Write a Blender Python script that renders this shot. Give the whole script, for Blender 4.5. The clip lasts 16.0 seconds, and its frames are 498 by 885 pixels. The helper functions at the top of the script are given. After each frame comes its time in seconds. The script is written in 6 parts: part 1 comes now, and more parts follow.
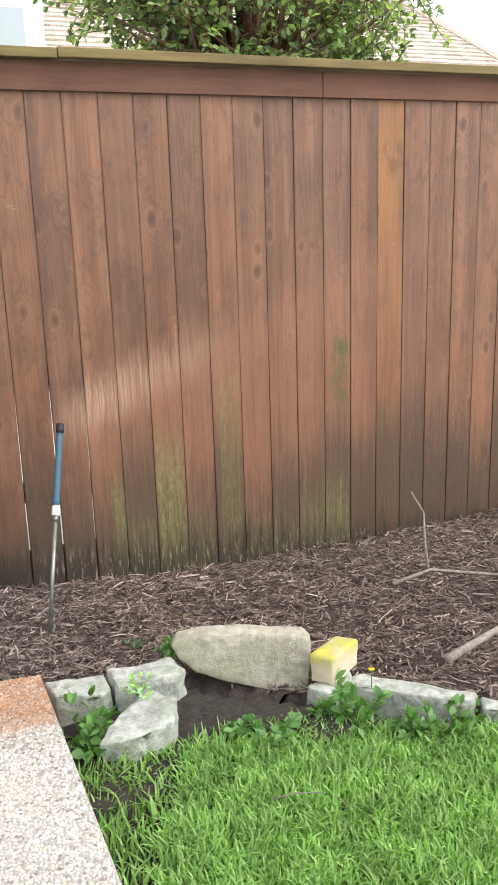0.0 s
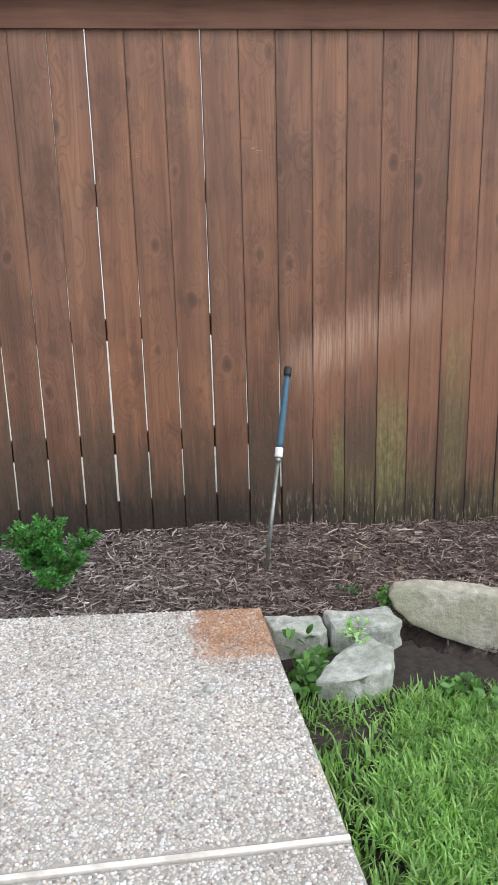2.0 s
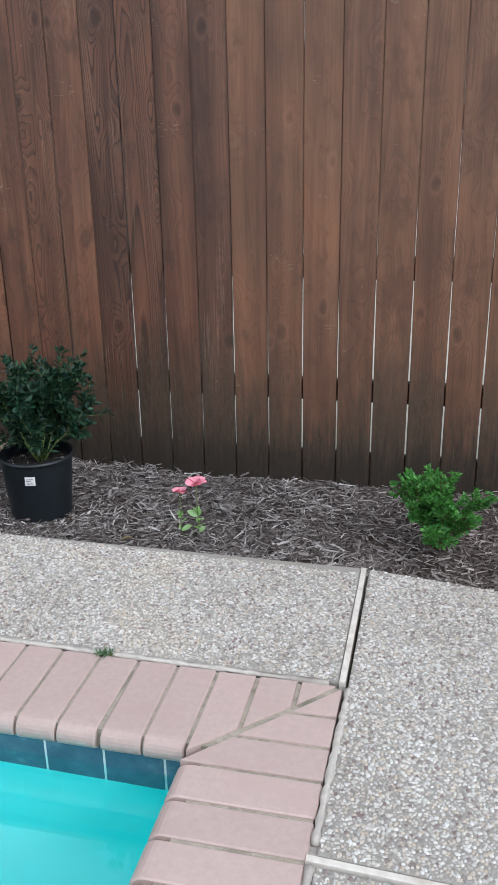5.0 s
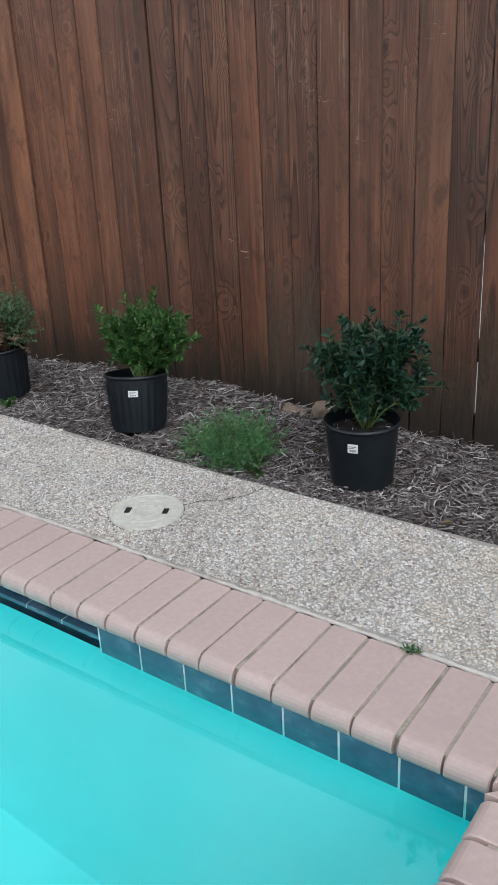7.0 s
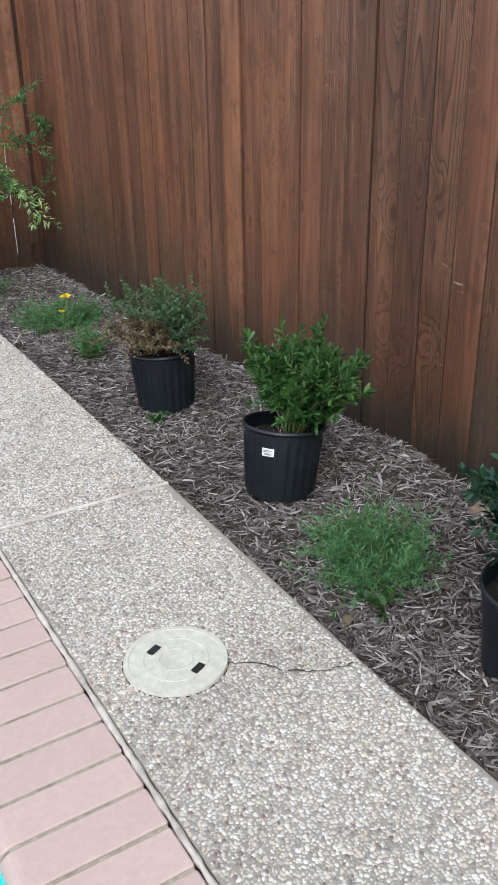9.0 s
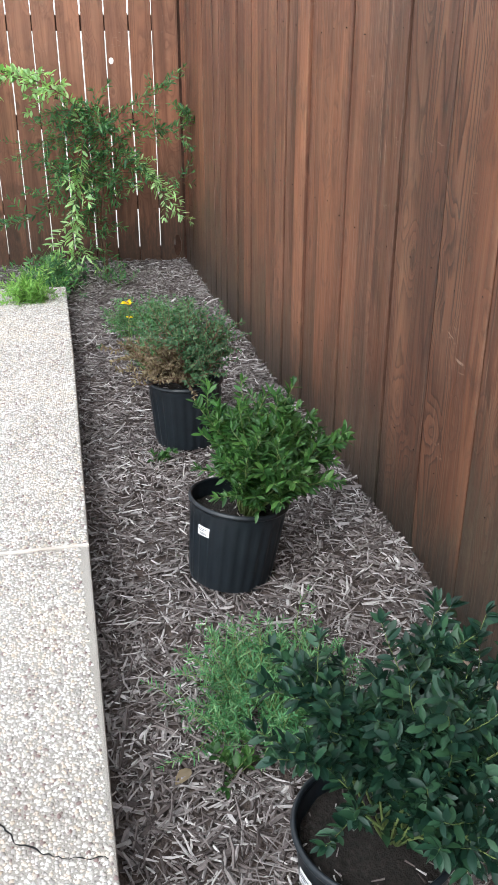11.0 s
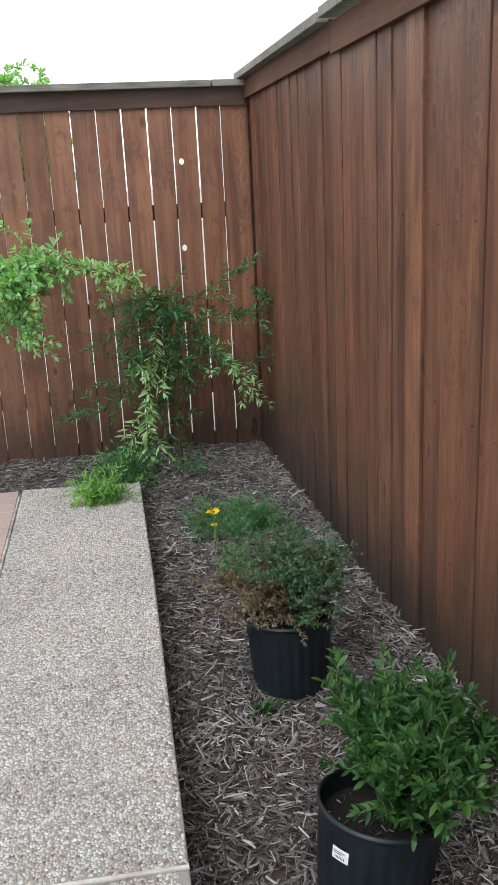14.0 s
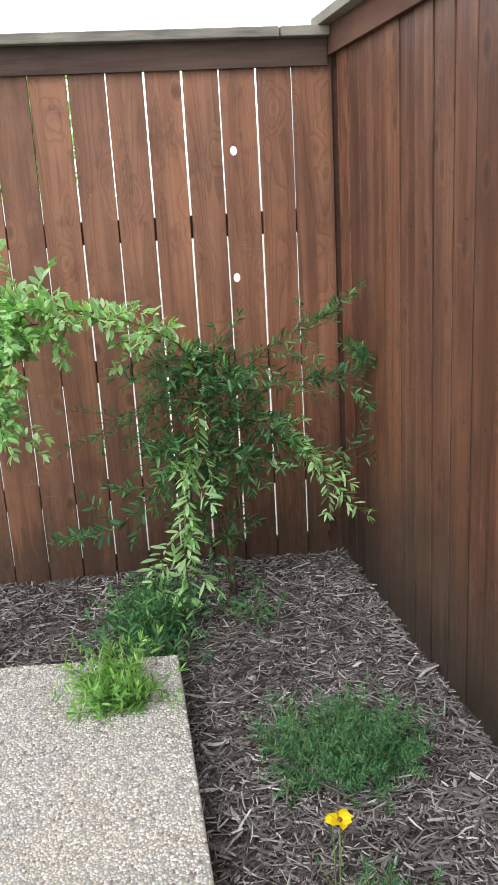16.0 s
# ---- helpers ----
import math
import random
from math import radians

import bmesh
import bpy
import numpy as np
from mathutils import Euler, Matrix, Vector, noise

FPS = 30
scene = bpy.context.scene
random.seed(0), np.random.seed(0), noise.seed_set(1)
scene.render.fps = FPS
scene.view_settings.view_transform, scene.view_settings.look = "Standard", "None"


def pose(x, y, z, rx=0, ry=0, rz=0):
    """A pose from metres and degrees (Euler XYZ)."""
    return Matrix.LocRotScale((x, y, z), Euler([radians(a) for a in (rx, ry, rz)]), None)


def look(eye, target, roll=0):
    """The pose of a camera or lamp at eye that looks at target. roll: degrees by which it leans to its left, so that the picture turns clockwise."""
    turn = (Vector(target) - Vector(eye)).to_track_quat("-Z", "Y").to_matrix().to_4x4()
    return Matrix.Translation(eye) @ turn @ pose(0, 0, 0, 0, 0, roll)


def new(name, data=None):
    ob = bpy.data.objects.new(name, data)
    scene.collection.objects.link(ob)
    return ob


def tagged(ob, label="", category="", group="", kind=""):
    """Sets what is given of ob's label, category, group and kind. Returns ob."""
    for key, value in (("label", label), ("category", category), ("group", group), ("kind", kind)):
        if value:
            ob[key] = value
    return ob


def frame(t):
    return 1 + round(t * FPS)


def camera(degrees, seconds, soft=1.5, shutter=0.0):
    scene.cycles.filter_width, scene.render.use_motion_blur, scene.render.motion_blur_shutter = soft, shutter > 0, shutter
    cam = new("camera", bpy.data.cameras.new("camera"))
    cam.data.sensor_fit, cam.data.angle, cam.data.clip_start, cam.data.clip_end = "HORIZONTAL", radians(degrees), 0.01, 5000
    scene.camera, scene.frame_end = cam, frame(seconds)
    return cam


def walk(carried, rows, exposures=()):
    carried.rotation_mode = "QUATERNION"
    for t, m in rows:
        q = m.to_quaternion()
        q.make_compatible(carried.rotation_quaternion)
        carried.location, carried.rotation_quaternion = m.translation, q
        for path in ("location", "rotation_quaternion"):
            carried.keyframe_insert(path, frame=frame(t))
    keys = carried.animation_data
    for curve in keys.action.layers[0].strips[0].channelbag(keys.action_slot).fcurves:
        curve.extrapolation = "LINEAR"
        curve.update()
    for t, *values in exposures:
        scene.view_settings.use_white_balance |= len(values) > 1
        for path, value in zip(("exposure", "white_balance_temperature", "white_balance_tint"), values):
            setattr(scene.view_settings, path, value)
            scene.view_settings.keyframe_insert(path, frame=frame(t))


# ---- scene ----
cam = camera(31.9, 16.0, soft=0.85)
PATH = [
    (0, (-0.02, -3.647, 1.408), (0.757, -1.876, 0.896), -1.8),
    (0.5, (-0.072, -3.637, 1.371), (0.63, -1.834, 0.865), -1.6),
    (1, (-0.105, -3.624, 1.386), (0.495, -1.796, 0.84), -1.4),
    (1.5, (-0.112, -3.611, 1.373), (0.363, -1.755, 0.799), -1.7),
    (2, (-0.123, -3.599, 1.361), (0.216, -1.719, 0.771), -1.5),
    (2.5, (-0.12, -3.577, 1.324), (0.005, -1.678, 0.709), -1.7),
    (3, (-0.159, -3.513, 1.326), (-0.08, -1.618, 0.693), -1.8),
    (3.5, (-0.251, -3.435, 1.333), (-0.228, -1.549, 0.669), -1.3),
    (4, (-0.313, -3.367, 1.31), (-0.499, -1.501, 0.615), -0.8),
    (4.2, (-0.316, -3.349, 1.335), (-0.561, -1.493, 0.629), -0.9),
    (6.3, (-0.408, -3.315, 1.327), (-1.205, -1.635, 0.59), -1.6),
    (6.5, (-0.414, -3.283, 1.322), (-1.291, -1.649, 0.574), -2.0),
    (7, (-0.446, -3.159, 1.301), (-1.525, -1.665, 0.525), -2.9),
    (7.5, (-0.57, -2.933, 1.283), (-1.73, -1.506, 0.498), -2.8),
    (8, (-0.658, -2.662, 1.283), (-1.908, -1.314, 0.494), -2.4),
    (8.5, (-0.668, -2.306, 1.31), (-2.104, -1.182, 0.489), -1.6),
    (8.7, (-0.695, -2.18, 1.33), (-2.177, -1.132, 0.491), -1.4),
    (10.8, (-0.926, -1.017, 1.346), (-2.65, -0.563, 0.44), 0.5),
    (11, (-0.894, -0.957, 1.352), (-2.635, -0.538, 0.461), 0.1),
    (11.5, (-0.827, -0.881, 1.381), (-2.625, -0.539, 0.574), -1.6),
    (12, (-0.797, -0.881, 1.425), (-2.653, -0.547, 0.758), -2.1),
    (12.5, (-0.801, -0.884, 1.449), (-2.678, -0.547, 0.847), -2.4),
    (13, (-0.904, -0.909, 1.435), (-2.782, -0.573, 0.836), -2.4),
    (13.5, (-1.117, -0.99, 1.443), (-3.003, -0.659, 0.864), -2.6),
    (14, (-1.442, -1.003, 1.429), (-3.33, -0.678, 0.855), -2.8),
    (14.5, (-1.848, -0.979, 1.458), (-3.739, -0.664, 0.888), -3.0),
    (15, (-2.263, -1.02, 1.449), (-4.156, -0.702, 0.889), -3.1),
    (15.5, (-2.741, -0.973, 1.434), (-4.636, -0.667, 0.874), -3.2),
    (16, (-3.203, -0.981, 1.423), (-5.097, -0.676, 0.858), -3.2),
]
EXPOSURE = [(0, 0.2, 6450, 10), (1.5, 0.0, 6200, 11), (2.5, -0.41, 5900, 10), (4.0, -0.42, 5850, 9.5), (6.4, -0.84, 5900, 9), (8.5, -0.57, 6000, 9), (10.9, 0.21, 6050, 9), (12.1, 0.0, 6050, 9), (12.5, -0.37, 6000, 8), (13.5, -0.56, 6050, 8), (15.0, -0.47, 6100, 8), (16.0, -0.17, 6200, 8.5)]
walk(cam, [(t, look(eye, target, roll)) for t, eye, target, roll in PATH], EXPOSURE)

# ---- world and light ----
SUN_EL, SUN_ROT = radians(45), radians(131)
world = bpy.data.worlds.new("sky")
scene.world = world
world.use_nodes = True
wn, wl = world.node_tree.nodes, world.node_tree.links
sky = wn.new("ShaderNodeTexSky")
sky.sky_type = "NISHITA"
sky.sun_disc = False
sky.sun_elevation, sky.sun_rotation = SUN_EL, SUN_ROT
sky.air_density, sky.dust_density = 1.0, 4.0
veil = wn.new("ShaderNodeHueSaturation")
veil.inputs["Saturation"].default_value = 0.22
wl.new(sky.outputs[0], veil.inputs["Color"])
cloud = wn.new("ShaderNodeMixRGB")  # a bright veil of cloud, thinner in places
cloud.blend_type, cloud.inputs[0].default_value = "ADD", 1.0
puffs, depth = wn.new("ShaderNodeTexNoise"), wn.new("ShaderNodeValToRGB")
puffs.inputs["Scale"].default_value, puffs.inputs["Detail"].default_value = 2.6, 5.0
depth.color_ramp.elements[0].position, depth.color_ramp.elements[0].color = 0.42, (5.0, 5.1, 5.3, 1)
depth.color_ramp.elements[1].position, depth.color_ramp.elements[1].color = 0.62, (12.5, 12.5, 12.4, 1)
wl.new(wn.new("ShaderNodeTexCoord").outputs["Generated"], puffs.inputs["Vector"])
wl.new(puffs.outputs[0], depth.inputs[0])
wl.new(depth.outputs[0], cloud.inputs[2])
wl.new(veil.outputs[0], cloud.inputs[1])
wl.new(cloud.outputs[0], wn["Background"].inputs["Color"])
wn["Background"].inputs["Strength"].default_value = 0.15
sun = new("sun", bpy.data.lights.new("sun", "SUN"))
sun.data.energy, sun.data.angle, sun.data.color = 0.7, radians(12), (1.0, 0.96, 0.9)
# the light comes over the pool and from behind the first standpoint
sun.matrix_world = look((5.2, -4.6, 7.0), (0, 0, 0))

# ---- small helpers ----


def mesh_from(name, verts, faces, smooth=False):
    me = bpy.data.meshes.new(name)
    me.from_pydata([tuple(v) for v in verts], [], [tuple(f) for f in faces])
    me.update()
    if smooth:
        me.polygons.foreach_set("use_smooth", [True] * len(me.polygons))
    return me


def finish(name, data, material, parent=None, label="", smooth=False):
    """Links a bmesh or a mesh as one object, under a parent where one is given."""
    if isinstance(data, bmesh.types.BMesh):
        me = bpy.data.meshes.new(name)
        bmesh.ops.recalc_face_normals(data, faces=data.faces)
        data.to_mesh(me)
        data.free()
    else:
        me = data
    if material and not me.materials:
        me.materials.append(material)
    if smooth:
        me.polygons.foreach_set("use_smooth", [True] * len(me.polygons))
    ob = new(name, me)
    if parent:
        ob.parent = parent
    if label:
        tagged(ob, label)
    return ob


def part(name, data, material, parent, label="", smooth=False):
    return finish(name, data, material, parent, label, smooth)


def thing(name, label, category, group="", kind="", at=(0, 0, 0)):
    ob = new(name)
    ob.location = at
    ob.empty_display_size = 0.1
    return tagged(ob, label, category, group, kind)


def box(x0, x1, y0, y1, z0, z1, bevel=0.0, bm=None):
    own = bm is None
    bm = bmesh.new() if own else bm
    r = bmesh.ops.create_cube(bm, size=1.0)
    bmesh.ops.scale(bm, vec=(x1 - x0, y1 - y0, z1 - z0), verts=r["verts"])
    bmesh.ops.translate(bm, vec=((x0 + x1) / 2, (y0 + y1) / 2, (z0 + z1) / 2), verts=r["verts"])
    if bevel and own:
        bmesh.ops.bevel(bm, geom=bm.edges[:], offset=bevel, segments=2, affect="EDGES", profile=0.6)
    return bm


def prism(points, z0, z1, bevel=0.0):
    """A flat slab over a plan polygon."""
    bm = bmesh.new()
    low = [bm.verts.new((x, y, z0)) for x, y in points]
    top = [bm.verts.new((x, y, z1)) for x, y in points]
    n = len(points)
    bm.faces.new(low[::-1])
    bm.faces.new(top)
    for i in range(n):
        bm.faces.new((low[i], low[(i + 1) % n], top[(i + 1) % n], top[i]))
    bmesh.ops.recalc_face_normals(bm, faces=bm.faces)
    if bevel:
        edges = [e for e in bm.edges if all(v.co.z > z1 - 1e-5 for v in e.verts)]
        bmesh.ops.bevel(bm, geom=edges, offset=bevel, segments=2, affect="EDGES", profile=0.6)
    return bm


def lathe(profile, segs, wobble=None):
    """Turns a profile of (radius, z) about z."""
    verts, faces = [], []
    for j, (r, z) in enumerate(profile):
        for i in range(segs):
            a = 2 * math.pi * i / segs
            rr = r + (wobble(j, a) if wobble else 0)
            verts.append((rr * math.cos(a), rr * math.sin(a), z))
    for j in range(len(profile) - 1):
        for i in range(segs):
            k = (i + 1) % segs
            faces.append((j * segs + i, j * segs + k, (j + 1) * segs + k, (j + 1) * segs + i))
    return verts, faces


def tube(points, radii, sides=6):
    """A tapered tube along points, as verts and faces."""
    verts, faces = [], []
    pts = [Vector(p) for p in points]
    for i, p in enumerate(pts):
        d = (pts[min(i + 1, len(pts) - 1)] - pts[max(i - 1, 0)]).normalized()
        a = d.orthogonal().normalized()
        b = d.cross(a)
        for s in range(sides):
            t = 2 * math.pi * s / sides
            verts.append(p + radii[i] * (math.cos(t) * a + math.sin(t) * b))
    for i in range(len(pts) - 1):
        for s in range(sides):
            k = (s + 1) % sides
            faces.append((i * sides + s, i * sides + k, (i + 1) * sides + k, (i + 1) * sides + s))
    faces.append(tuple(range(sides))[::-1])
    faces.append(tuple(range((len(pts) - 1) * sides, len(pts) * sides)))
    return verts, faces


def joined(pieces):
    verts, faces = [], []
    for v, f in pieces:
        n = len(verts)
        verts += [tuple(p) for p in v]
        faces += [tuple(i + n for i in q) for q in f]
    return verts, faces


# ---- materials ----


class Nodes:
    """A short way to write node materials."""

    def __init__(self, name, roughness=0.7, metallic=0.0, specular=0.5):
        self.mat = bpy.data.materials.new(name)
        self.mat.use_nodes = True
        self.n, self.l = self.mat.node_tree.nodes, self.mat.node_tree.links
        self.out = self.n["Principled BSDF"]
        self.set(Roughness=roughness, Metallic=metallic)
        self.out.inputs["Specular IOR Level"].default_value = specular

    def set(self, **values):
        for key, v in values.items():
            self.put(v, self.out.inputs[key.replace("_", " ")])
        return self

    def put(self, v, socket):
        if isinstance(v, bpy.types.NodeSocket):
            self.l.new(v, socket)
        elif isinstance(v, (tuple, list)) and len(v) == 3 and socket.type == "RGBA":
            socket.default_value = (*v, 1)
        else:
            socket.default_value = v

    def add(self, kind, out=0, ins=(), **props):
        node = self.n.new("ShaderNode" + kind)
        for key, v in props.items():
            if key == "operation":
                node.operation = v
            elif key == "blend":
                node.blend_type = v
            elif key == "feature":
                node.feature = v
            elif key == "data_type":
                node.data_type = v
        for key, v in dict(ins).items():
            self.put(v, node.inputs[key])
        return node.outputs[out]

    def coords(self, scale=(1, 1, 1), source="Object", shift=False):
        if source == "World":
            c = self.add("NewGeometry", "Position")
        else:
            c = self.add("TexCoord", source)
        if shift:
            r = self.add("ObjectInfo", "Random")
            r = self.math("MULTIPLY", r, 37.0)
            v = self.add("CombineXYZ", 0, {0: r, 1: r, 2: r})
            c = self.add("VectorMath", 0, {0: c, 1: v}, operation="ADD")
        return self.add("Mapping", 0, {"Vector": c, "Scale": scale})

    def noise(self, vec, scale=1.0, detail=4.0, rough=0.55, distortion=0.0, out=0):
        return self.add("TexNoise", out, {"Vector": vec, "Scale": scale, "Detail": detail, "Roughness": rough, "Distortion": distortion})

    def voronoi(self, vec, scale=1.0, out="Distance", feature="F1", randomness=1.0):
        return self.add("TexVoronoi", out, {"Vector": vec, "Scale": scale, "Randomness": randomness}, feature=feature)

    def ramp(self, fac, stops):
        node = self.n.new("ShaderNodeValToRGB")
        self.put(fac, node.inputs[0])
        els = node.color_ramp.elements
        while len(els) < len(stops):
            els.new(0.5)
        for el, (pos, col) in zip(els, stops):
            el.position = pos
            el.color = (*col, 1) if isinstance(col, tuple) else (col, col, col, 1)
        return node.outputs[0]

    def mix(self, fac, a, b, blend="MIX"):
        node = self.n.new("ShaderNodeMixRGB")
        node.blend_type = blend
        for v, s in zip((fac, a, b), node.inputs):
            self.put(v, s)
        return node.outputs[0]

    def math(self, op, a, b=0.0, clamp=False):
        node = self.n.new("ShaderNodeMath")
        node.operation, node.use_clamp = op, clamp
        self.put(a, node.inputs[0])
        self.put(b, node.inputs[1])
        return node.outputs[0]

    def span(self, v, a, b):
        node = self.n.new("ShaderNodeMapRange")
        for i, x in enumerate((v, a, b, 0.0, 1.0)):
            self.put(x, node.inputs[i])
        node.interpolation_type = "SMOOTHSTEP"
        return node.outputs[0]

    def bump(self, height, strength=0.3, distance=0.005):
        self.set(Normal=self.add("Bump", 0, {"Height": height, "Strength": strength, "Distance": distance}))
        return self

    def xyz(self, source="World"):
        c = self.add("NewGeometry", "Position")
        s = self.n.new("ShaderNodeSeparateXYZ")
        self.l.new(c, s.inputs[0])
        return s.outputs


def fence_wood(name, dark, mid, light, streak, mould=1.0, green=0.0, arches=0.5, boards=None, joint_shade=0.6):
    """Stained cedar: arched growth rings, knots, weathered streaks, mould and lichen rising from the soil."""
    k = Nodes(name, roughness=0.6, specular=0.5)
    rnd = k.add("ObjectInfo", "Random")
    rnd2 = k.math("FRACT", k.math("MULTIPLY", rnd, 17.31))
    rnd3 = k.math("FRACT", k.math("MULTIPLY", rnd, 53.7))
    # knots, with the rings flowing round them
    kc = k.coords((7.5, 7.5, 4.4), shift=True)
    kc = k.add("VectorMath", 0, {0: kc, 1: k.add("VectorMath", 0, {0: k.noise(kc, 3.0, 2.0, 0.5, 0.0, 1), 1: (0.12, 0.12, 0.12)}, operation="MULTIPLY")}, operation="ADD")
    kd = k.voronoi(kc, 1.0)
    size = k.add("SeparateColor", 0, {0: k.add("TexVoronoi", "Color", {"Vector": kc, "Scale": 1.0})})
    kd = k.math("ADD", kd, k.math("MULTIPLY", size, 0.055))
    swell = k.ramp(kd, [(0.0, 1.0), (0.22, 0.45), (0.5, 0.0)])
    kk = k.ramp(kd, [(0.04, 1.0), (0.1, 0.75), (0.2, 0.0)])
    arch = k.noise(k.coords((7.0, 7.0, 0.42), shift=True), 1.0, 1.5, 0.4, 0.25)
    arch = k.math("ADD", arch, k.math("MULTIPLY", swell, 0.22))
    turn = k.math("MULTIPLY", arch, 24.0)
    line = k.ramp(k.math("FRACT", turn), [(0.0, 0.0), (0.55, 0.25), (0.9, 1.0), (1.0, 0.0)])
    wide = k.noise(k.coords((16, 16, 0.6), shift=True), 1.0, 4.0, 0.55, 0.5)
    fine = k.noise(k.coords((330, 330, 5), shift=True), 1.0, 4.0, 0.7)
    fibre = k.noise(k.coords((110, 110, 2.0), shift=True), 1.0, 5.0, 0.7)
    col = k.ramp(wide, [(0.3, dark), (0.5, mid), (0.7, light)])
    col = k.mix(k.math("MULTIPLY", line, k.math("MULTIPLY", k.math("ADD", rnd2, 0.35), arches)), col, tuple(c * 0.55 for c in dark))
    col = k.mix(k.ramp(fibre, [(0.5, 0.0), (0.75, 0.16)]), col, tuple(c * 0.6 for c in dark))
    col = k.mix(k.ramp(fine, [(0.5, 0.0), (0.8, 0.14)]), col, tuple(min(1.0, c * 1.5) for c in light))
    # board to board, and slow changes of the stain along each board
    tones = boards or [(0.0, (0.7, 0.66, 0.66)), (0.3, (0.95, 0.94, 0.94)), (0.6, (1.02, 0.93, 0.86)), (0.85, (1.2, 1.17, 1.1)), (1.0, (1.24, 1.08, 0.95))]
    col = k.mix(1.0, col, k.ramp(rnd, tones), "MULTIPLY")
    slow = k.noise(k.coords((4.0, 4.0, 1.7), shift=True), 1.0, 4.0, 0.6, 0.6)
    col = k.mix(1.0, col, k.ramp(slow, [(0.3, (0.72, 0.7, 0.7)), (0.5, (1.0, 1.0, 1.0)), (0.72, (1.28, 1.2, 1.1))]), "MULTIPLY")
    # bleached fibres in patches
    w = k.noise(k.coords((2.2, 2.2, 1.2), "World"), 1.0, 4.0, 0.65, 0.5)
    st = k.noise(k.coords((120, 120, 3.2), shift=True), 1.0, 4.0, 0.75, 0.3)
    st = k.math("MULTIPLY", k.ramp(st, [(0.54, 0.0), (0.66, 1.0)]), k.ramp(w, [(0.44, 0.0), (0.66, 1.0)]))
    col = k.mix(k.math("MULTIPLY", st, streak), col, (0.36, 0.245, 0.175))
    # scuffs across the grain, few and pale
    sc = k.noise(k.coords((22, 22, 120), "World"), 1.0, 2.0, 0.5, 1.6)
    sm = k.noise(k.coords((4.5, 4.5, 6), "World"), 1.0, 3.0, 0.6)
    scuff = k.math("MULTIPLY", k.ramp(sc, [(0.64, 0.0), (0.7, 1.0)]), k.ramp(sm, [(0.58, 0.0), (0.7, 0.6)]))
    col = k.mix(scuff, col, (0.42, 0.32, 0.25))
    # knots: a soft dark heart with a faint ring
    col = k.mix(k.math("MULTIPLY", k.ramp(kd, [(0.14, 0.0), (0.2, 0.6), (0.28, 0.0)]), 0.35), col, tuple(min(1.0, c * 1.25) for c in light))
    col = k.mix(k.math("MULTIPLY", kk, 0.78), col, tuple(c * 0.42 for c in dark))
    # shade of the open joints, put into the colour along the board edges
    across = k.n.new("ShaderNodeSeparateXYZ")
    k.l.new(k.add("TexCoord", "Object"), across.inputs[0])
    rim = k.span(k.math("ADD", k.math("ABSOLUTE", across.outputs[0]), k.math("MULTIPLY", fibre, 0.006)), 0.0665, 0.0725)
    col = k.mix(k.math("MULTIPLY", rim, joint_shade), col, tuple(c * 0.3 for c in dark))
    p = k.xyz()
    # blotches where stain pooled
    blot = k.noise(k.coords((9, 9, 5), shift=True), 1.0, 5.0, 0.7)
    col = k.mix(k.ramp(blot, [(0.54, 0.0), (0.66, 0.6)]), col, tuple(c * 0.7 for c in dark))
    rag = k.noise(k.coords((34, 34, 3.4), "World"), 1.0, 6.0, 0.78)
    speck = k.noise(k.coords((70, 70, 22), "World"), 1.0, 5.0, 0.75)

    def band(x0, x1, soft=0.012):
        return k.math("MULTIPLY", k.span(p[0], x0 - soft, x0 + soft), k.span(p[0], x1 + soft, x1 - soft))

    if green:
        # one board of a paler orange stain
        col = k.mix(band(2.284, 2.426, 0.002), col, k.mix(1.0, col, (1.38, 1.25, 0.82), "MULTIPLY"))
        # paler below a slanting line, streaked along the fibre, palest near that line
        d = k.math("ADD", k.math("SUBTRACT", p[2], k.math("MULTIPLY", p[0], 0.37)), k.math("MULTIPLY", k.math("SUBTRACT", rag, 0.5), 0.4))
        below_line = k.math("MULTIPLY", k.span(d, 0.5, 0.24), k.math("MULTIPLY", k.span(p[0], 0.62, 0.86), k.span(p[0], 3.3, 1.7)))
        col = k.mix(k.math("MULTIPLY", below_line, k.ramp(fibre, [(0.35, 0.72), (0.65, 0.3)])), col, (0.282, 0.13, 0.076))
        edge = k.math("MULTIPLY", below_line, k.math("MULTIPLY", k.span(d, 0.12, 0.36), k.span(p[0], 1.7, 0.8)))
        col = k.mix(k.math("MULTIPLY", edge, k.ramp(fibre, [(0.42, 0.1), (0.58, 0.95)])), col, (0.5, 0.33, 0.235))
    # mould and rot climbing each board to a height of its own
    top = k.math("ADD", k.math("ADD", k.math("MULTIPLY", rnd3, 0.4), 0.04), k.math("MULTIPLY", k.math("SUBTRACT", rag, 0.5), 0.9))
    low = k.span(k.math("SUBTRACT", p[2], top), 0.26, -0.2)
    col = k.mix(k.math("MULTIPLY", k.math("MULTIPLY", low, k.ramp(speck, [(0.35, 0.65), (0.6, 1.0)])), 0.88 * mould), col, k.ramp(speck, [(0.4, (0.034, 0.027, 0.02)), (0.66, (0.085, 0.066, 0.043))]))
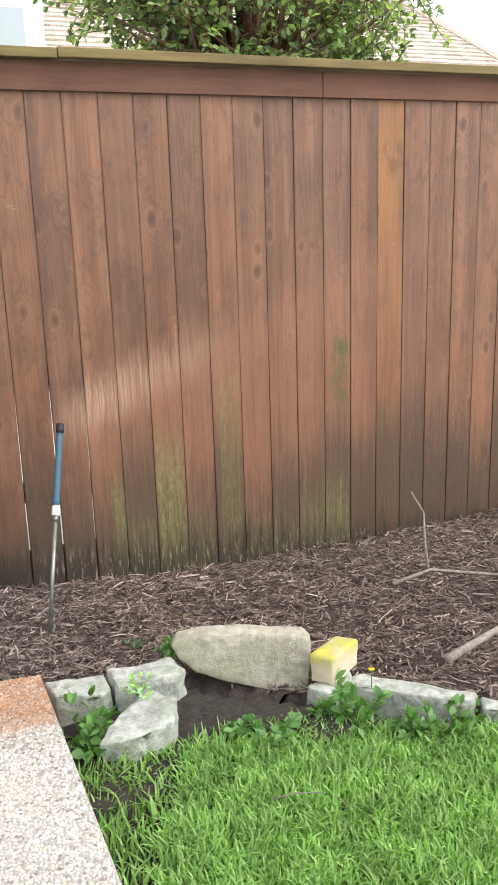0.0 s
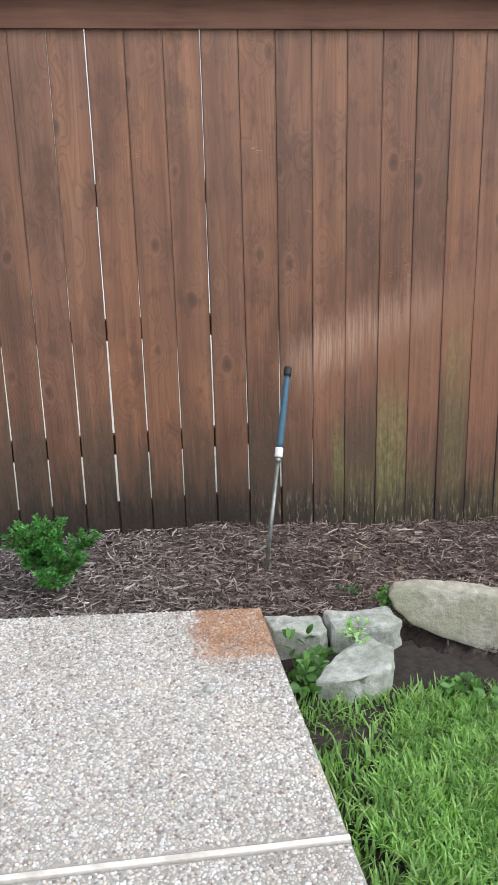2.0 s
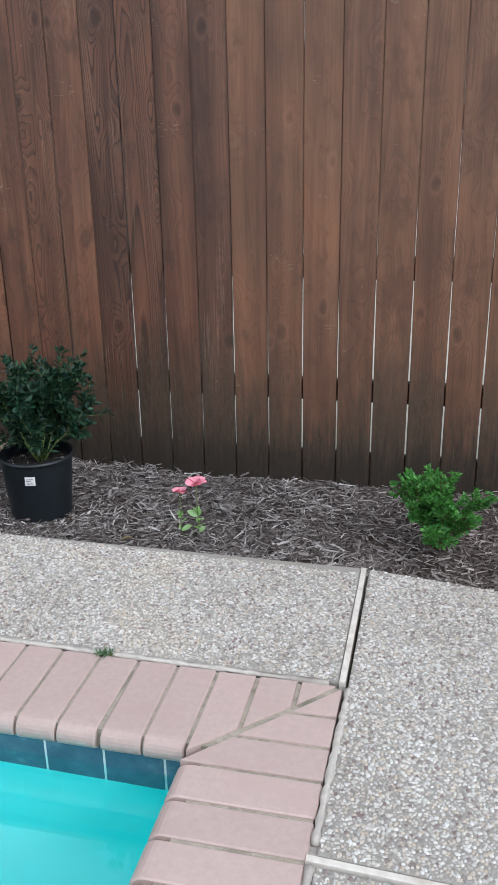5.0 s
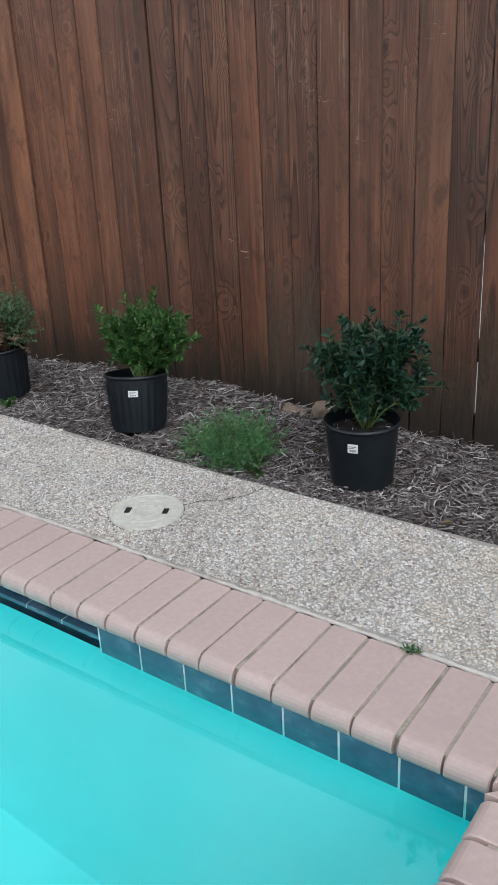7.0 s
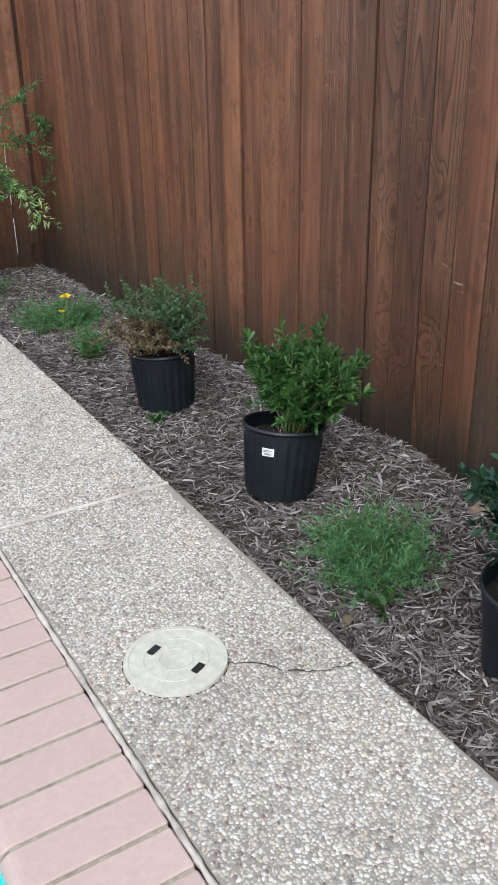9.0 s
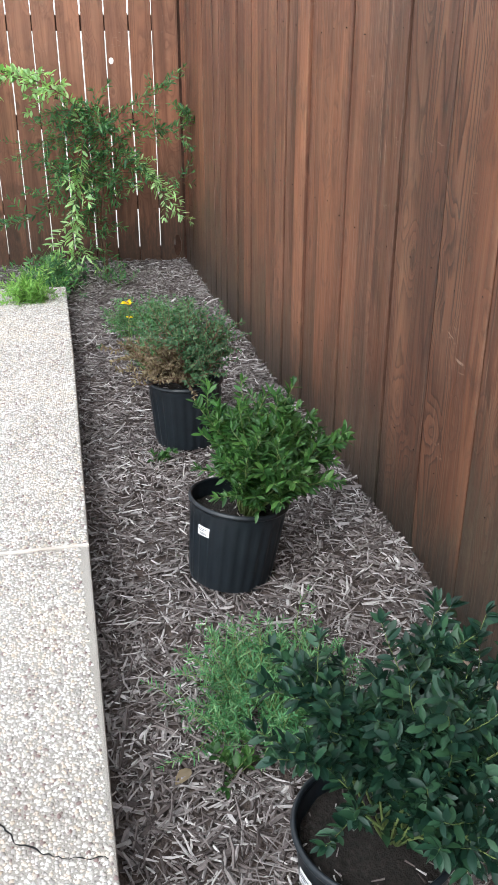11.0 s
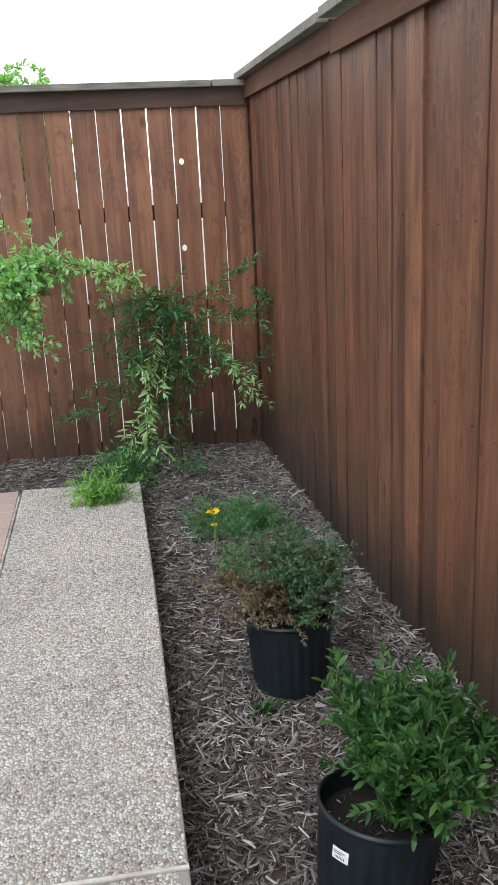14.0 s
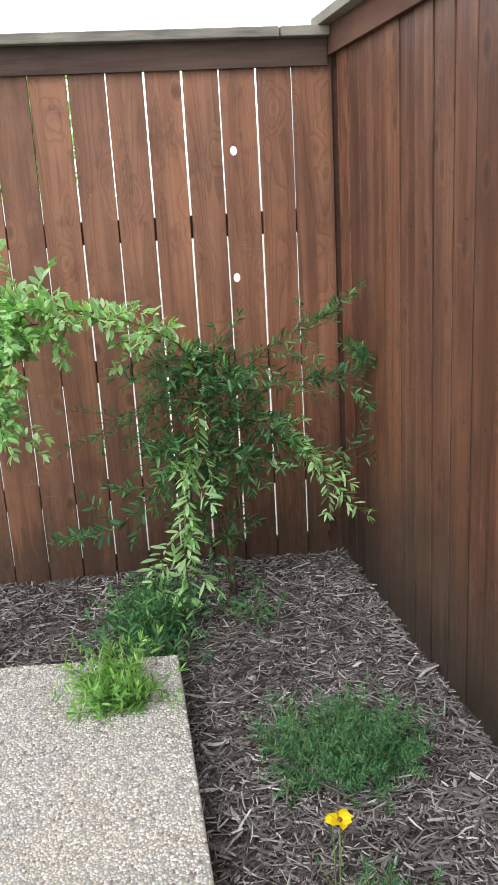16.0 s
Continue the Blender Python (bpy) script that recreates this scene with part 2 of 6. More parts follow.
    if green:
        # algae: each board that has it, its height and density
        for x0, x1, high, much in ((0.9, 0.968, 0.4, 0.8), (0.97, 1.1, 0.22, 0.6), (1.108, 1.25, 0.56, 0.95), (1.26, 1.4, 0.16, 0.6), (1.43, 1.53, 0.86, 0.5), (1.54, 1.84, 0.1, 0.5), (1.85, 1.98, 0.18, 0.7), (1.99, 2.12, 0.22, 0.85)):
            gz = k.span(k.math("ADD", p[2], k.math("MULTIPLY", k.math("SUBTRACT", rag, 0.5), 0.8)), high, high - 0.3)
            gm = k.math("MULTIPLY", k.math("MULTIPLY", band(x0, x1, 0.014), gz), k.ramp(fibre, [(0.38, 1.0), (0.64, 0.25)]))
            col = k.mix(k.math("MULTIPLY", gm, green * much), col, k.ramp(speck, [(0.38, (0.1, 0.1, 0.03)), (0.62, (0.25, 0.24, 0.1))]))
        moss = k.math("MULTIPLY", k.ramp(k.noise(k.coords((30, 30, 11), "World"), 1.0, 6.0, 0.7), [(0.4, 0.0), (0.66, 0.9)]), k.math("MULTIPLY", band(2.03, 2.12), k.math("MULTIPLY", k.span(p[2], 0.84, 0.78), k.span(p[2], 0.42, 0.55))))
        col = k.mix(moss, col, (0.05, 0.085, 0.02))
    tide = k.span(k.math("ADD", k.math("ADD", p[2], k.math("MULTIPLY", k.math("MAXIMUM", p[0], 0.0), 0.1 if green else 0.0)), k.math("MULTIPLY", k.math("SUBTRACT", rag, 0.5), -0.75)), 0.15, -0.08)
    col = k.mix(k.math("MULTIPLY", tide, k.math("MULTIPLY", k.ramp(speck, [(0.36, 0.55), (0.55, 1.0)]), 0.9 * mould)), col, (0.02, 0.018, 0.014))
    if green:
        # splintered pale wood just above the soil
        chip = k.ramp(k.noise(k.coords((75, 75, 11), "World"), 1.0, 5.0, 0.75), [(0.54, 0.0), (0.62, 0.7)])
        col = k.mix(k.math("MULTIPLY", k.math("MULTIPLY", chip, band(0.55, 2.3, 0.15)), k.span(k.math("ADD", p[2], k.math("MULTIPLY", p[0], 0.1)), 0.1, -0.06)), col, (0.34, 0.3, 0.21))
    k.set(Base_Color=col)
    k.set(Roughness=k.ramp(fibre, [(0.3, 0.42), (0.7, 0.62)]))
    h = k.math("ADD", k.math("MULTIPLY", fibre, -0.7), k.math("ADD", k.math("MULTIPLY", line, -0.5), k.math("MULTIPLY", kk, -0.8)))
    return k.bump(h, 0.42, 0.0025).mat


EVEN = [(0.0, (0.84, 0.83, 0.83)), (0.4, (0.97, 0.97, 0.98)), (0.75, (1.06, 1.02, 0.98)), (1.0, (1.18, 1.1, 1.02))]
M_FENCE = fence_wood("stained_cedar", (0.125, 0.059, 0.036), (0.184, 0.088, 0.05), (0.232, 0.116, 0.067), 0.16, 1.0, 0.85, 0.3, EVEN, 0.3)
M_FENCE_OLD = fence_wood("weathered_cedar", (0.07, 0.031, 0.02), (0.122, 0.055, 0.034), (0.178, 0.088, 0.053), 0.5, 1.0, 0.0, 0.85, None, 0.4)
M_FENCE_FAR = fence_wood("corner_cedar", (0.104, 0.045, 0.029), (0.178, 0.08, 0.048), (0.24, 0.116, 0.07), 0.4, 0.85, 0.0, 0.6, None, 0.35)
M_FENCE_RED = fence_wood("red_cedar", (0.17, 0.073, 0.042), (0.27, 0.122, 0.069), (0.345, 0.165, 0.097), 0.2, 0.6, 0.0, 0.34, EVEN, 0.3)


def plain_wood(name, a, b, scale=(3, 40, 40)):
    k = Nodes(name, roughness=0.75, specular=0.25)
    g = k.noise(k.coords(scale, "World"), 1.0, 5.0, 0.65, 0.5)
    s = k.noise(k.coords((2, 2, 2), "World"), 1.0, 4.0, 0.6)
    col = k.mix(k.ramp(s, [(0.4, 0.0), (0.7, 0.7)]), k.ramp(g, [(0.3, a), (0.7, b)]), tuple(c * 1.25 for c in b))
    k.set(Base_Color=col)
    return k.bump(g, 0.35, 0.003).mat


M_TRIM = plain_wood("dark_trim_wood", (0.075, 0.036, 0.025), (0.145, 0.07, 0.046))
M_TRIM_GREY = plain_wood("greyed_trim_wood", (0.06, 0.036, 0.029), (0.115, 0.073, 0.058), (40, 3, 40))
M_CAP = plain_wood("mossy_cap_wood", (0.085, 0.06, 0.025), (0.2, 0.15, 0.065))
M_CAP_GREY = plain_wood("grey_cap_wood", (0.11, 0.1, 0.085), (0.32, 0.29, 0.24), (40, 3, 40))
M_RAIL = plain_wood("rail_wood", (0.04, 0.02, 0.013), (0.09, 0.045, 0.03))


def aggregate(name, rust=False, pebbles=False):
    """Washed pebbles, or the sandy mortar that holds them; a rust stain at one corner where asked."""
    k = Nodes(name, roughness=0.7 if pebbles else 0.9, specular=0.35 if pebbles else 0.2)
    c = k.coords((1, 1, 1), "World")
    grit = k.noise(c, 420.0, 4.0, 0.65)
    if pebbles:
        r = k.add("NewGeometry", "Random Per Island")
        col = k.ramp(r, [(0.0, (0.23, 0.16, 0.153)), (0.1, (0.3, 0.285, 0.265)), (0.24, (0.46, 0.441, 0.407)), (0.45, (0.6, 0.581, 0.54)), (0.62, (0.7, 0.691, 0.663)), (0.74, (0.5, 0.431, 0.346)), (0.83, (0.62, 0.551, 0.469)), (0.9, (0.38, 0.36, 0.341)), (1.0, (0.78, 0.776, 0.764))])
        col = k.mix(1.0, col, k.ramp(grit, [(0.3, 0.82), (0.7, 1.12)]), "MULTIPLY")
    else:
        col = k.ramp(grit, [(0.3, (0.24, 0.225, 0.2)), (0.7, (0.46, 0.435, 0.395))])
    stain = k.noise(c, 2.3, 5.0, 0.6)
    col = k.mix(1.0, col, k.ramp(stain, [(0.3, (0.86, 0.84, 0.82)), (0.55, (1.0, 1.0, 1.0)), (0.75, (1.04, 0.99, 0.92))]), "MULTIPLY")
    if rust:
        p = k.xyz()
        n = k.noise(c, 11.0, 5.0, 0.7)
        off = k.math("MULTIPLY", n, 0.28)
        a = k.span(k.math("ADD", p[0], k.math("MULTIPLY", off, -1.0)), -0.05, 0.02)
        b = k.span(k.math("ADD", p[1], off), -1.28, -1.16)
        m = k.math("MULTIPLY", a, b)
        n2 = k.noise(c, 30.0, 4.0, 0.6)
        tint = k.ramp(n, [(0.38, (0.17, 0.075, 0.035)), (0.62, (0.36, 0.195, 0.095))])
        col = k.mix(k.math("MULTIPLY", m, k.ramp(n2, [(0.3, 0.5), (0.6, 0.88)])), col, k.mix(0.35, tint, k.mix(1.0, col, (0.95, 0.5, 0.25), "MULTIPLY")))
    k.set(Base_Color=col)
    return k.bump(grit, 0.25 if pebbles else 0.7, 0.0015).mat


M_DECK = aggregate("pebble_mortar")
M_DECK_RUST = aggregate("pebble_mortar_rust", True)
M_PEBBLE = aggregate("washed_pebble", False, True)
M_PEBBLE_RUST = aggregate("washed_pebble_rust", True, True)


def speckled(name, a, b, scale=30.0, rough=0.8, bump=0.3, dist=0.004, stain=None, coat=0.0, spec=0.4, source="World", rnd=0.0):
    """A general surface: two colours by fine noise, a slow stain on top."""
    k = Nodes(name, roughness=rough, specular=spec)
    c = k.coords((1, 1, 1), source)
    n = k.noise(c, scale, 6.0, 0.65)
    s = k.noise(c, scale * 0.12, 4.0, 0.6, 0.4)
    col = k.ramp(n, [(0.3, a), (0.7, b)])
    if stain:
        col = k.mix(k.ramp(s, [(0.48, 0.0), (0.68, 0.75)]), col, stain)
    if rnd:
        r = k.add("ObjectInfo", "Random")
        col = k.mix(1.0, col, k.ramp(r, [(0.0, (1 - rnd,) * 3), (1.0, (1 + rnd,) * 3)]), "MULTIPLY")
    k.set(Base_Color=col, Coat_Weight=coat)
    return k.bump(n, bump, dist).mat


M_STRIP = speckled("cream_joint_strip", (0.6, 0.56, 0.5), (0.74, 0.7, 0.64), 60, 0.6, 0.15, 0.001, (0.42, 0.36, 0.3))
M_CAULK = speckled("pale_caulk", (0.42, 0.39, 0.35), (0.62, 0.58, 0.53), 40, 0.7, 0.4, 0.003, (0.2, 0.17, 0.15))
M_COPING = speckled("pink_coping_brick", (0.465, 0.355, 0.325), (0.535, 0.415, 0.38), 55, 0.5, 0.12, 0.001, (0.475, 0.36, 0.33), rnd=0.05)
M_GROUT = speckled("sandy_grout", (0.27, 0.24, 0.19), (0.46, 0.41, 0.34), 90, 0.95, 0.5, 0.002, (0.14, 0.14, 0.1))
M_LIMESTONE = speckled("grey_limestone", (0.22, 0.235, 0.2), (0.54, 0.55, 0.5), 32, 0.9, 1.0, 0.012, (0.2, 0.25, 0.16), source="Object")
M_LIMESTONE_BUFF = speckled("buff_limestone", (0.25, 0.235, 0.18), (0.5, 0.47, 0.385), 30, 0.9, 1.0, 0.012, (0.24, 0.25, 0.15), source="Object")
M_FENCE_ROCK = speckled("tan_rock", (0.15, 0.11, 0.08), (0.33, 0.25, 0.19), 20, 0.9, 0.5, 0.006, source="Object")
M_SOIL = speckled("dark_soil", (0.016, 0.013, 0.011), (0.055, 0.045, 0.037), 45, 0.95, 0.9, 0.012, (0.045, 0.036, 0.028))
M_POT_SOIL = speckled("potting_soil", (0.006, 0.005, 0.004), (0.03, 0.024, 0.02), 90, 0.95, 0.9, 0.01)
M_BED = speckled("mulch_bed", (0.03, 0.023, 0.019), (0.12, 0.093, 0.08), 60, 0.95, 0.9, 0.014, (0.07, 0.048, 0.038))
M_LAWN_SOIL = speckled("lawn_ground", (0.05, 0.09, 0.02), (0.1, 0.17, 0.04), 40, 0.95, 0.8, 0.01, (0.06, 0.05, 0.03))
M_OUTSIDE = speckled("pale_neighbour_ground", (0.45, 0.43, 0.38), (0.6, 0.58, 0.52), 6, 0.9, 0.2, 0.004)
M_POT = speckled("black_nursery_plastic", (0.006, 0.009, 0.012), (0.013, 0.018, 0.023), 18, 0.4, 0.05, 0.001, (0.02, 0.024, 0.028), source="Object")
M_LABEL = speckled("white_sticker", (0.72, 0.72, 0.72), (0.8, 0.8, 0.8), 10, 0.5, 0.0)
M_PRINT = speckled("grey_print", (0.1, 0.1, 0.11), (0.16, 0.16, 0.17), 10, 0.6, 0.0)
M_LID = speckled("beige_plastic_lid", (0.48, 0.475, 0.42), (0.63, 0.615, 0.55), 50, 0.55, 0.15, 0.001, (0.4, 0.39, 0.34))
M_HOLE = speckled("dark_recess", (0.008, 0.008, 0.008), (0.02, 0.02, 0.02), 10, 0.9, 0.0)
M_PLASTER = speckled("aqua_plaster", (0.2, 0.93, 0.93), (0.24, 0.96, 0.96), 5, 0.8, 0.05, 0.002)
M_SIDING = speckled("white_siding", (0.74, 0.74, 0.74), (0.82, 0.82, 0.82), 3, 0.7, 0.05)
M_BLUE = speckled("blue_grip", (0.03, 0.085, 0.13), (0.055, 0.13, 0.18), 70, 0.5, 0.1, 0.001)
M_BLACK = speckled("black_rubber", (0.012, 0.012, 0.013), (0.025, 0.025, 0.025), 40, 0.6, 0.1, 0.001)
M_WHITE = speckled("white_collar", (0.7, 0.7, 0.68), (0.8, 0.8, 0.78), 40, 0.5, 0.0)
M_TWIG = speckled("grey_twig", (0.15, 0.12, 0.1), (0.36, 0.31, 0.27), 60, 0.9, 0.5, 0.002, source="Object")
M_STEM = speckled("brown_stem", (0.09, 0.05, 0.03), (0.2, 0.12, 0.075), 60, 0.85, 0.3, 0.001)
M_GREEN_STEM = speckled("green_stem", (0.09, 0.14, 0.04), (0.19, 0.24, 0.08), 60, 0.7, 0.1, 0.001)
k = Nodes("steel_rod", roughness=0.42, metallic=0.75)
k.set(Base_Color=k.ramp(k.noise(k.coords((40, 40, 12), "World"), 1.0, 5.0, 0.6), [(0.35, (0.17, 0.19, 0.17)), (0.65, (0.33, 0.35, 0.32))]))
M_ROD = k.mat

# yellow-green lichen on one stone
k = Nodes("lichen_stone", roughness=0.92, specular=0.2)
c = k.coords((1, 1, 1), "Object")
n = k.noise(c, 14, 6, 0.7)
up = k.n.new("ShaderNodeSeparateXYZ")
k.l.new(k.add("TexCoord", "Object"), up.inputs[0])
m = k.span(k.math("ADD", up.outputs[2], k.math("MULTIPLY", n, 0.2)), 0.15, 0.21)
k.set(Base_Color=k.mix(m, k.ramp(n, [(0.3, (0.5, 0.42, 0.3)), (0.7, (0.68, 0.6, 0.46))]), k.ramp(n, [(0.35, (0.3, 0.28, 0.03)), (0.65, (0.52, 0.48, 0.11))])))
M_LICHEN = k.bump(n, 0.7, 0.008).mat

# glazed blue waterline tile
k = Nodes("blue_glazed_tile", roughness=0.18)
c = k.coords((1, 1, 1), shift=True)
n = k.noise(c, 14, 5, 0.6)
k.set(Base_Color=k.ramp(n, [(0.3, (0.035, 0.09, 0.15)), (0.55, (0.07, 0.145, 0.22)), (0.72, (0.16, 0.24, 0.32))]))
M_TILE = k.bump(n, 0.12, 0.001).mat

# water
k = Nodes("pool_water", roughness=0.015, specular=0.5)
k.set(Base_Color=(0.62, 0.975, 0.98), IOR=1.333)
k.out.inputs["Transmission Weight"].default_value = 1.0
n = k.noise(k.coords((1, 1, 1), "World"), 3.2, 2.0, 0.5, 0.4)
k.set(Coat_Weight=1.0, Coat_Roughness=0.0, Coat_IOR=1.5)
M_WATER = k.bump(n, 0.02, 0.03).mat

# window glass
k = Nodes("window_glass", roughness=0.05)
k.set(Base_Color=(0.35, 0.4, 0.42))
M_GLASS = k.mat


def chips(name, stops, rough=0.9):
    k = Nodes(name, roughness=rough, specular=0.2)
    r = k.add("NewGeometry", "Random Per Island")
    n = k.noise(k.coords((60, 60, 60), "World"), 1.0, 4.0, 0.65)
    col = k.mix(1.0, k.ramp(r, stops), k.ramp(n, [(0.3, 0.6), (0.7, 1.25)]), "MULTIPLY")
    w = k.noise(k.coords((1, 1, 1), "World"), 1.3, 3.0, 0.5)
    col = k.mix(1.0, col, k.ramp(w, [(0.35, 0.82), (0.65, 1.15)]), "MULTIPLY")
    # the bed by the corner is older and bleached grey
    x = k.xyz()[0]
    fresh = k.mix(1.0, col, (1.0, 0.9, 0.84), "MULTIPLY")
    old = k.mix(1.0, col, (1.3, 1.4, 1.48), "MULTIPLY")
    k.set(Base_Color=k.mix(k.span(x, 0.9, -1.2), fresh, old))
    return k.bump(n, 0.4, 0.002).mat


M_CHIP = chips("mulch_chips", [(0.0, (0.05, 0.038, 0.034)), (0.3, (0.105, 0.083, 0.074)), (0.6, (0.17, 0.14, 0.127)), (0.85, (0.26, 0.225, 0.205)), (1.0, (0.44, 0.395, 0.36))])


def leaf(name, a, b, c, rough=0.45, trans=0.25):
    """Leaves: each island has a green of its own; light comes through a little."""
    k = Nodes(name, roughness=rough, specular=0.4)
    r = k.add("NewGeometry", "Random Per Island")
    n = k.noise(k.coords((1, 1, 1), "World"), 9.0, 3.0, 0.6)
    col = k.ramp(r, [(0.0, a), (0.55, b), (1.0, c)])
    col = k.mix(1.0, col, k.ramp(n, [(0.3, 0.75), (0.7, 1.25)]), "MULTIPLY")
    k.set(Base_Color=col)
    t = k.n.new("ShaderNodeBsdfTranslucent")
    k.l.new(k.mix(1.0, col, (1.3, 1.5, 0.5), "MULTIPLY"), t.inputs[0])
    m = k.n.new("ShaderNodeMixShader")
    m.inputs[0].default_value = trans
    k.l.new(k.out.outputs[0], m.inputs[1])
    k.l.new(t.outputs[0], m.inputs[2])
    k.l.new(m.outputs[0], k.n["Material Output"].inputs[0])
    return k.mat


L_DARK = leaf("dark_glossy_leaf", (0.007, 0.028, 0.018), (0.013, 0.048, 0.029), (0.034, 0.09, 0.04), 0.48, 0.1)
L_MID = leaf("bright_shrub_leaf", (0.022, 0.07, 0.019), (0.045, 0.125, 0.03), (0.1, 0.21, 0.052))
L_GREY = leaf("dull_shrub_leaf", (0.038, 0.1, 0.05), (0.078, 0.17, 0.085), (0.17, 0.25, 0.13), 0.6)
L_DRY = leaf("dry_leaf", (0.11, 0.08, 0.05), (0.2, 0.155, 0.1), (0.3, 0.25, 0.17), 0.8)
L_FINE = leaf("feathery_leaf", (0.035, 0.125, 0.05), (0.075, 0.22, 0.085), (0.19, 0.34, 0.16), 0.6)
# lime green, raised to hold the backlight on the arching tree leaves
L_LIME = leaf("lime_leaf", (0.24, 0.43, 0.18), (0.38, 0.6, 0.3), (0.6, 0.77, 0.47), 0.5, 0.4)
L_EVER = leaf("evergreen_leaf", (0.045, 0.16, 0.035), (0.085, 0.27, 0.06), (0.16, 0.39, 0.1), 0.5, 0.3)
L_TREE = leaf("tree_leaf", (0.035, 0.115, 0.055), (0.078, 0.215, 0.092), (0.19, 0.37, 0.14), 0.5, 0.35)
L_FAR = leaf("far_tree_leaf", (0.08, 0.13, 0.06), (0.19, 0.26, 0.13), (0.42, 0.52, 0.24), 0.4, 0.45)
L_GRASS = leaf("grass_blade", (0.13, 0.26, 0.065), (0.24, 0.41, 0.12), (0.4, 0.55, 0.21), 0.5, 0.4)
L_WEED = leaf("weed_leaf", (0.07, 0.16, 0.04), (0.12, 0.26, 0.07), (0.2, 0.36, 0.12), 0.5, 0.3)
L_SPILL = leaf("fresh_weed_leaf", (0.12, 0.27, 0.06), (0.21, 0.4, 0.1), (0.36, 0.56, 0.2), 0.5, 0.35)
L_PETAL = leaf("yellow_petal", (0.75, 0.55, 0.01), (0.85, 0.65, 0.01), (0.9, 0.72, 0.03), 0.5, 0.3)
L_PINK = leaf("pink_petal", (0.75, 0.22, 0.32), (0.85, 0.33, 0.44), (0.9, 0.45, 0.55), 0.5, 0.06)

# roof shingles
k = Nodes("tan_roof_shingle", roughness=0.9, specular=0.2)
r = k.add("NewGeometry", "Random Per Island")
n = k.noise(k.coords((1, 1, 1), "World"), 25.0, 4.0, 0.7)
k.set(Base_Color=k.mix(1.0, k.ramp(r, [(0.0, (0.44, 0.37, 0.31)), (0.5, (0.54, 0.47, 0.4)), (1.0, (0.62, 0.56, 0.5))]), k.ramp(n, [(0.3, 0.8), (0.7, 1.15)]), "MULTIPLY"))
M_ROOF = k.mat

# ---- the large structure ----
rng = random.Random(7)


def coping_y(x):
    """The outer edge of the coping along the fence side, a little out of parallel with the fence."""
    return -1.543 + 0.0155 * (-0.55 - x)


def deck_fall(x):
    """The walkway drops a little towards the corner."""
    return min(0.0, 0.0175 * (x + 3.03))


PX0, PX1, PY0, PY1 = -5.5, -0.86, -5.6, -1.80  # the pool's inner faces
WATER = -0.12


def ground_sheet():
    """One sheet to the horizon, open over the pool."""
    xs = [-400, -6.9, PX0 - 0.2, PX1 + 0.2, 8.0, 400]
    ys = [-400, PY0 - 0.2, PY1 - 0.02 + 0.2, 0.3, 400]
    verts = [(x, y, -0.3) for y in ys for x in xs]
    faces = []
    for j in range(len(ys) - 1):
        for i in range(len(xs) - 1):
            if i == 2 and j == 1:
                continue
            a = j * len(xs) + i
            faces.append((a, a + 1, a + 1 + len(xs), a + len(xs)))
    return finish("ground", mesh_from("ground", verts, faces), M_OUTSIDE)


tagged(ground_sheet(), "pale open ground beyond the yard", "ground", kind="structure")


def mulch_height(x, y):
    z = -0.1 + 0.035 * noise.noise(Vector((x * 1.1, y * 1.6, 3.0))) + 0.018 * noise.noise(Vector((x * 4, y * 4, 9.0)))
    # it falls towards the lawn side, heaps by the boards near the pots
    z -= 0.035 + 0.105 * max(0.0, min(1.0, (x - 0.1) / 1.5)) * max(0.35, 1 + 0.65 * y) + 0.012 * max(0.0, min(1.0, x + 2.0))
    z -= 0.045 * max(0.0, min(1.0, (-x - 4.0) / 2.4))
    if x > 0.36 and y < -1.06 - 0.86 * max(0.0, x - 0.85):
        z -= 0.09
    z += 0.06 * math.exp(-(((x + 3.0) / 0.9) ** 2)) * max(0.0, 1 + y / 0.5 if y > -0.5 else 0.0)
    return z


def bed_sheet(name, x0, x1, y0, y1, material, step=0.06, height=mulch_height):
    nx, ny = int((x1 - x0) / step) + 1, int((y1 - y0) / step) + 1
    verts = []
    for j in range(ny):
        for i in range(nx):
            x, y = x0 + (x1 - x0) * i / (nx - 1), y0 + (y1 - y0) * j / (ny - 1)
            verts.append((x, y, height(x, y)))
    faces = [(j * nx + i, j * nx + i + 1, (j + 1) * nx + i + 1, (j + 1) * nx + i) for j in range(ny - 1) for i in range(nx - 1)]
    return finish(name, mesh_from(name, verts, faces, True), material)


tagged(bed_sheet("mulch_bed", -6.75, 4.6, -1.28, 0.02, M_BED), "dark brown bark mulch bed along the fence", "mulch bed", kind="structure")
tagged(bed_sheet("mulch_bed", -6.75, -5.6, -5.5, -1.26, M_BED), "dark brown bark mulch bed by the corner fence", "mulch bed", kind="structure")
tagged(bed_sheet("mulch_bed", 0.9, 4.6, -2.3, -1.27, M_BED), "dark brown bark mulch bed behind the edging stones", "mulch bed", kind="structure")
tagged(bed_sheet("soil", 0.3, 4.6, -2.2, -1.05, M_SOIL, 0.05, lambda x, y: -0.15 + 0.03 * noise.noise(Vector((x * 3, y * 3, 1))) - (0.1 if y > -1.12 - 0.86 * max(0.0, x - 0.85) else 0.05 if y < -1.65 else 0.0)), "bare dark soil between the edging stones and the lawn", "soil", kind="structure")
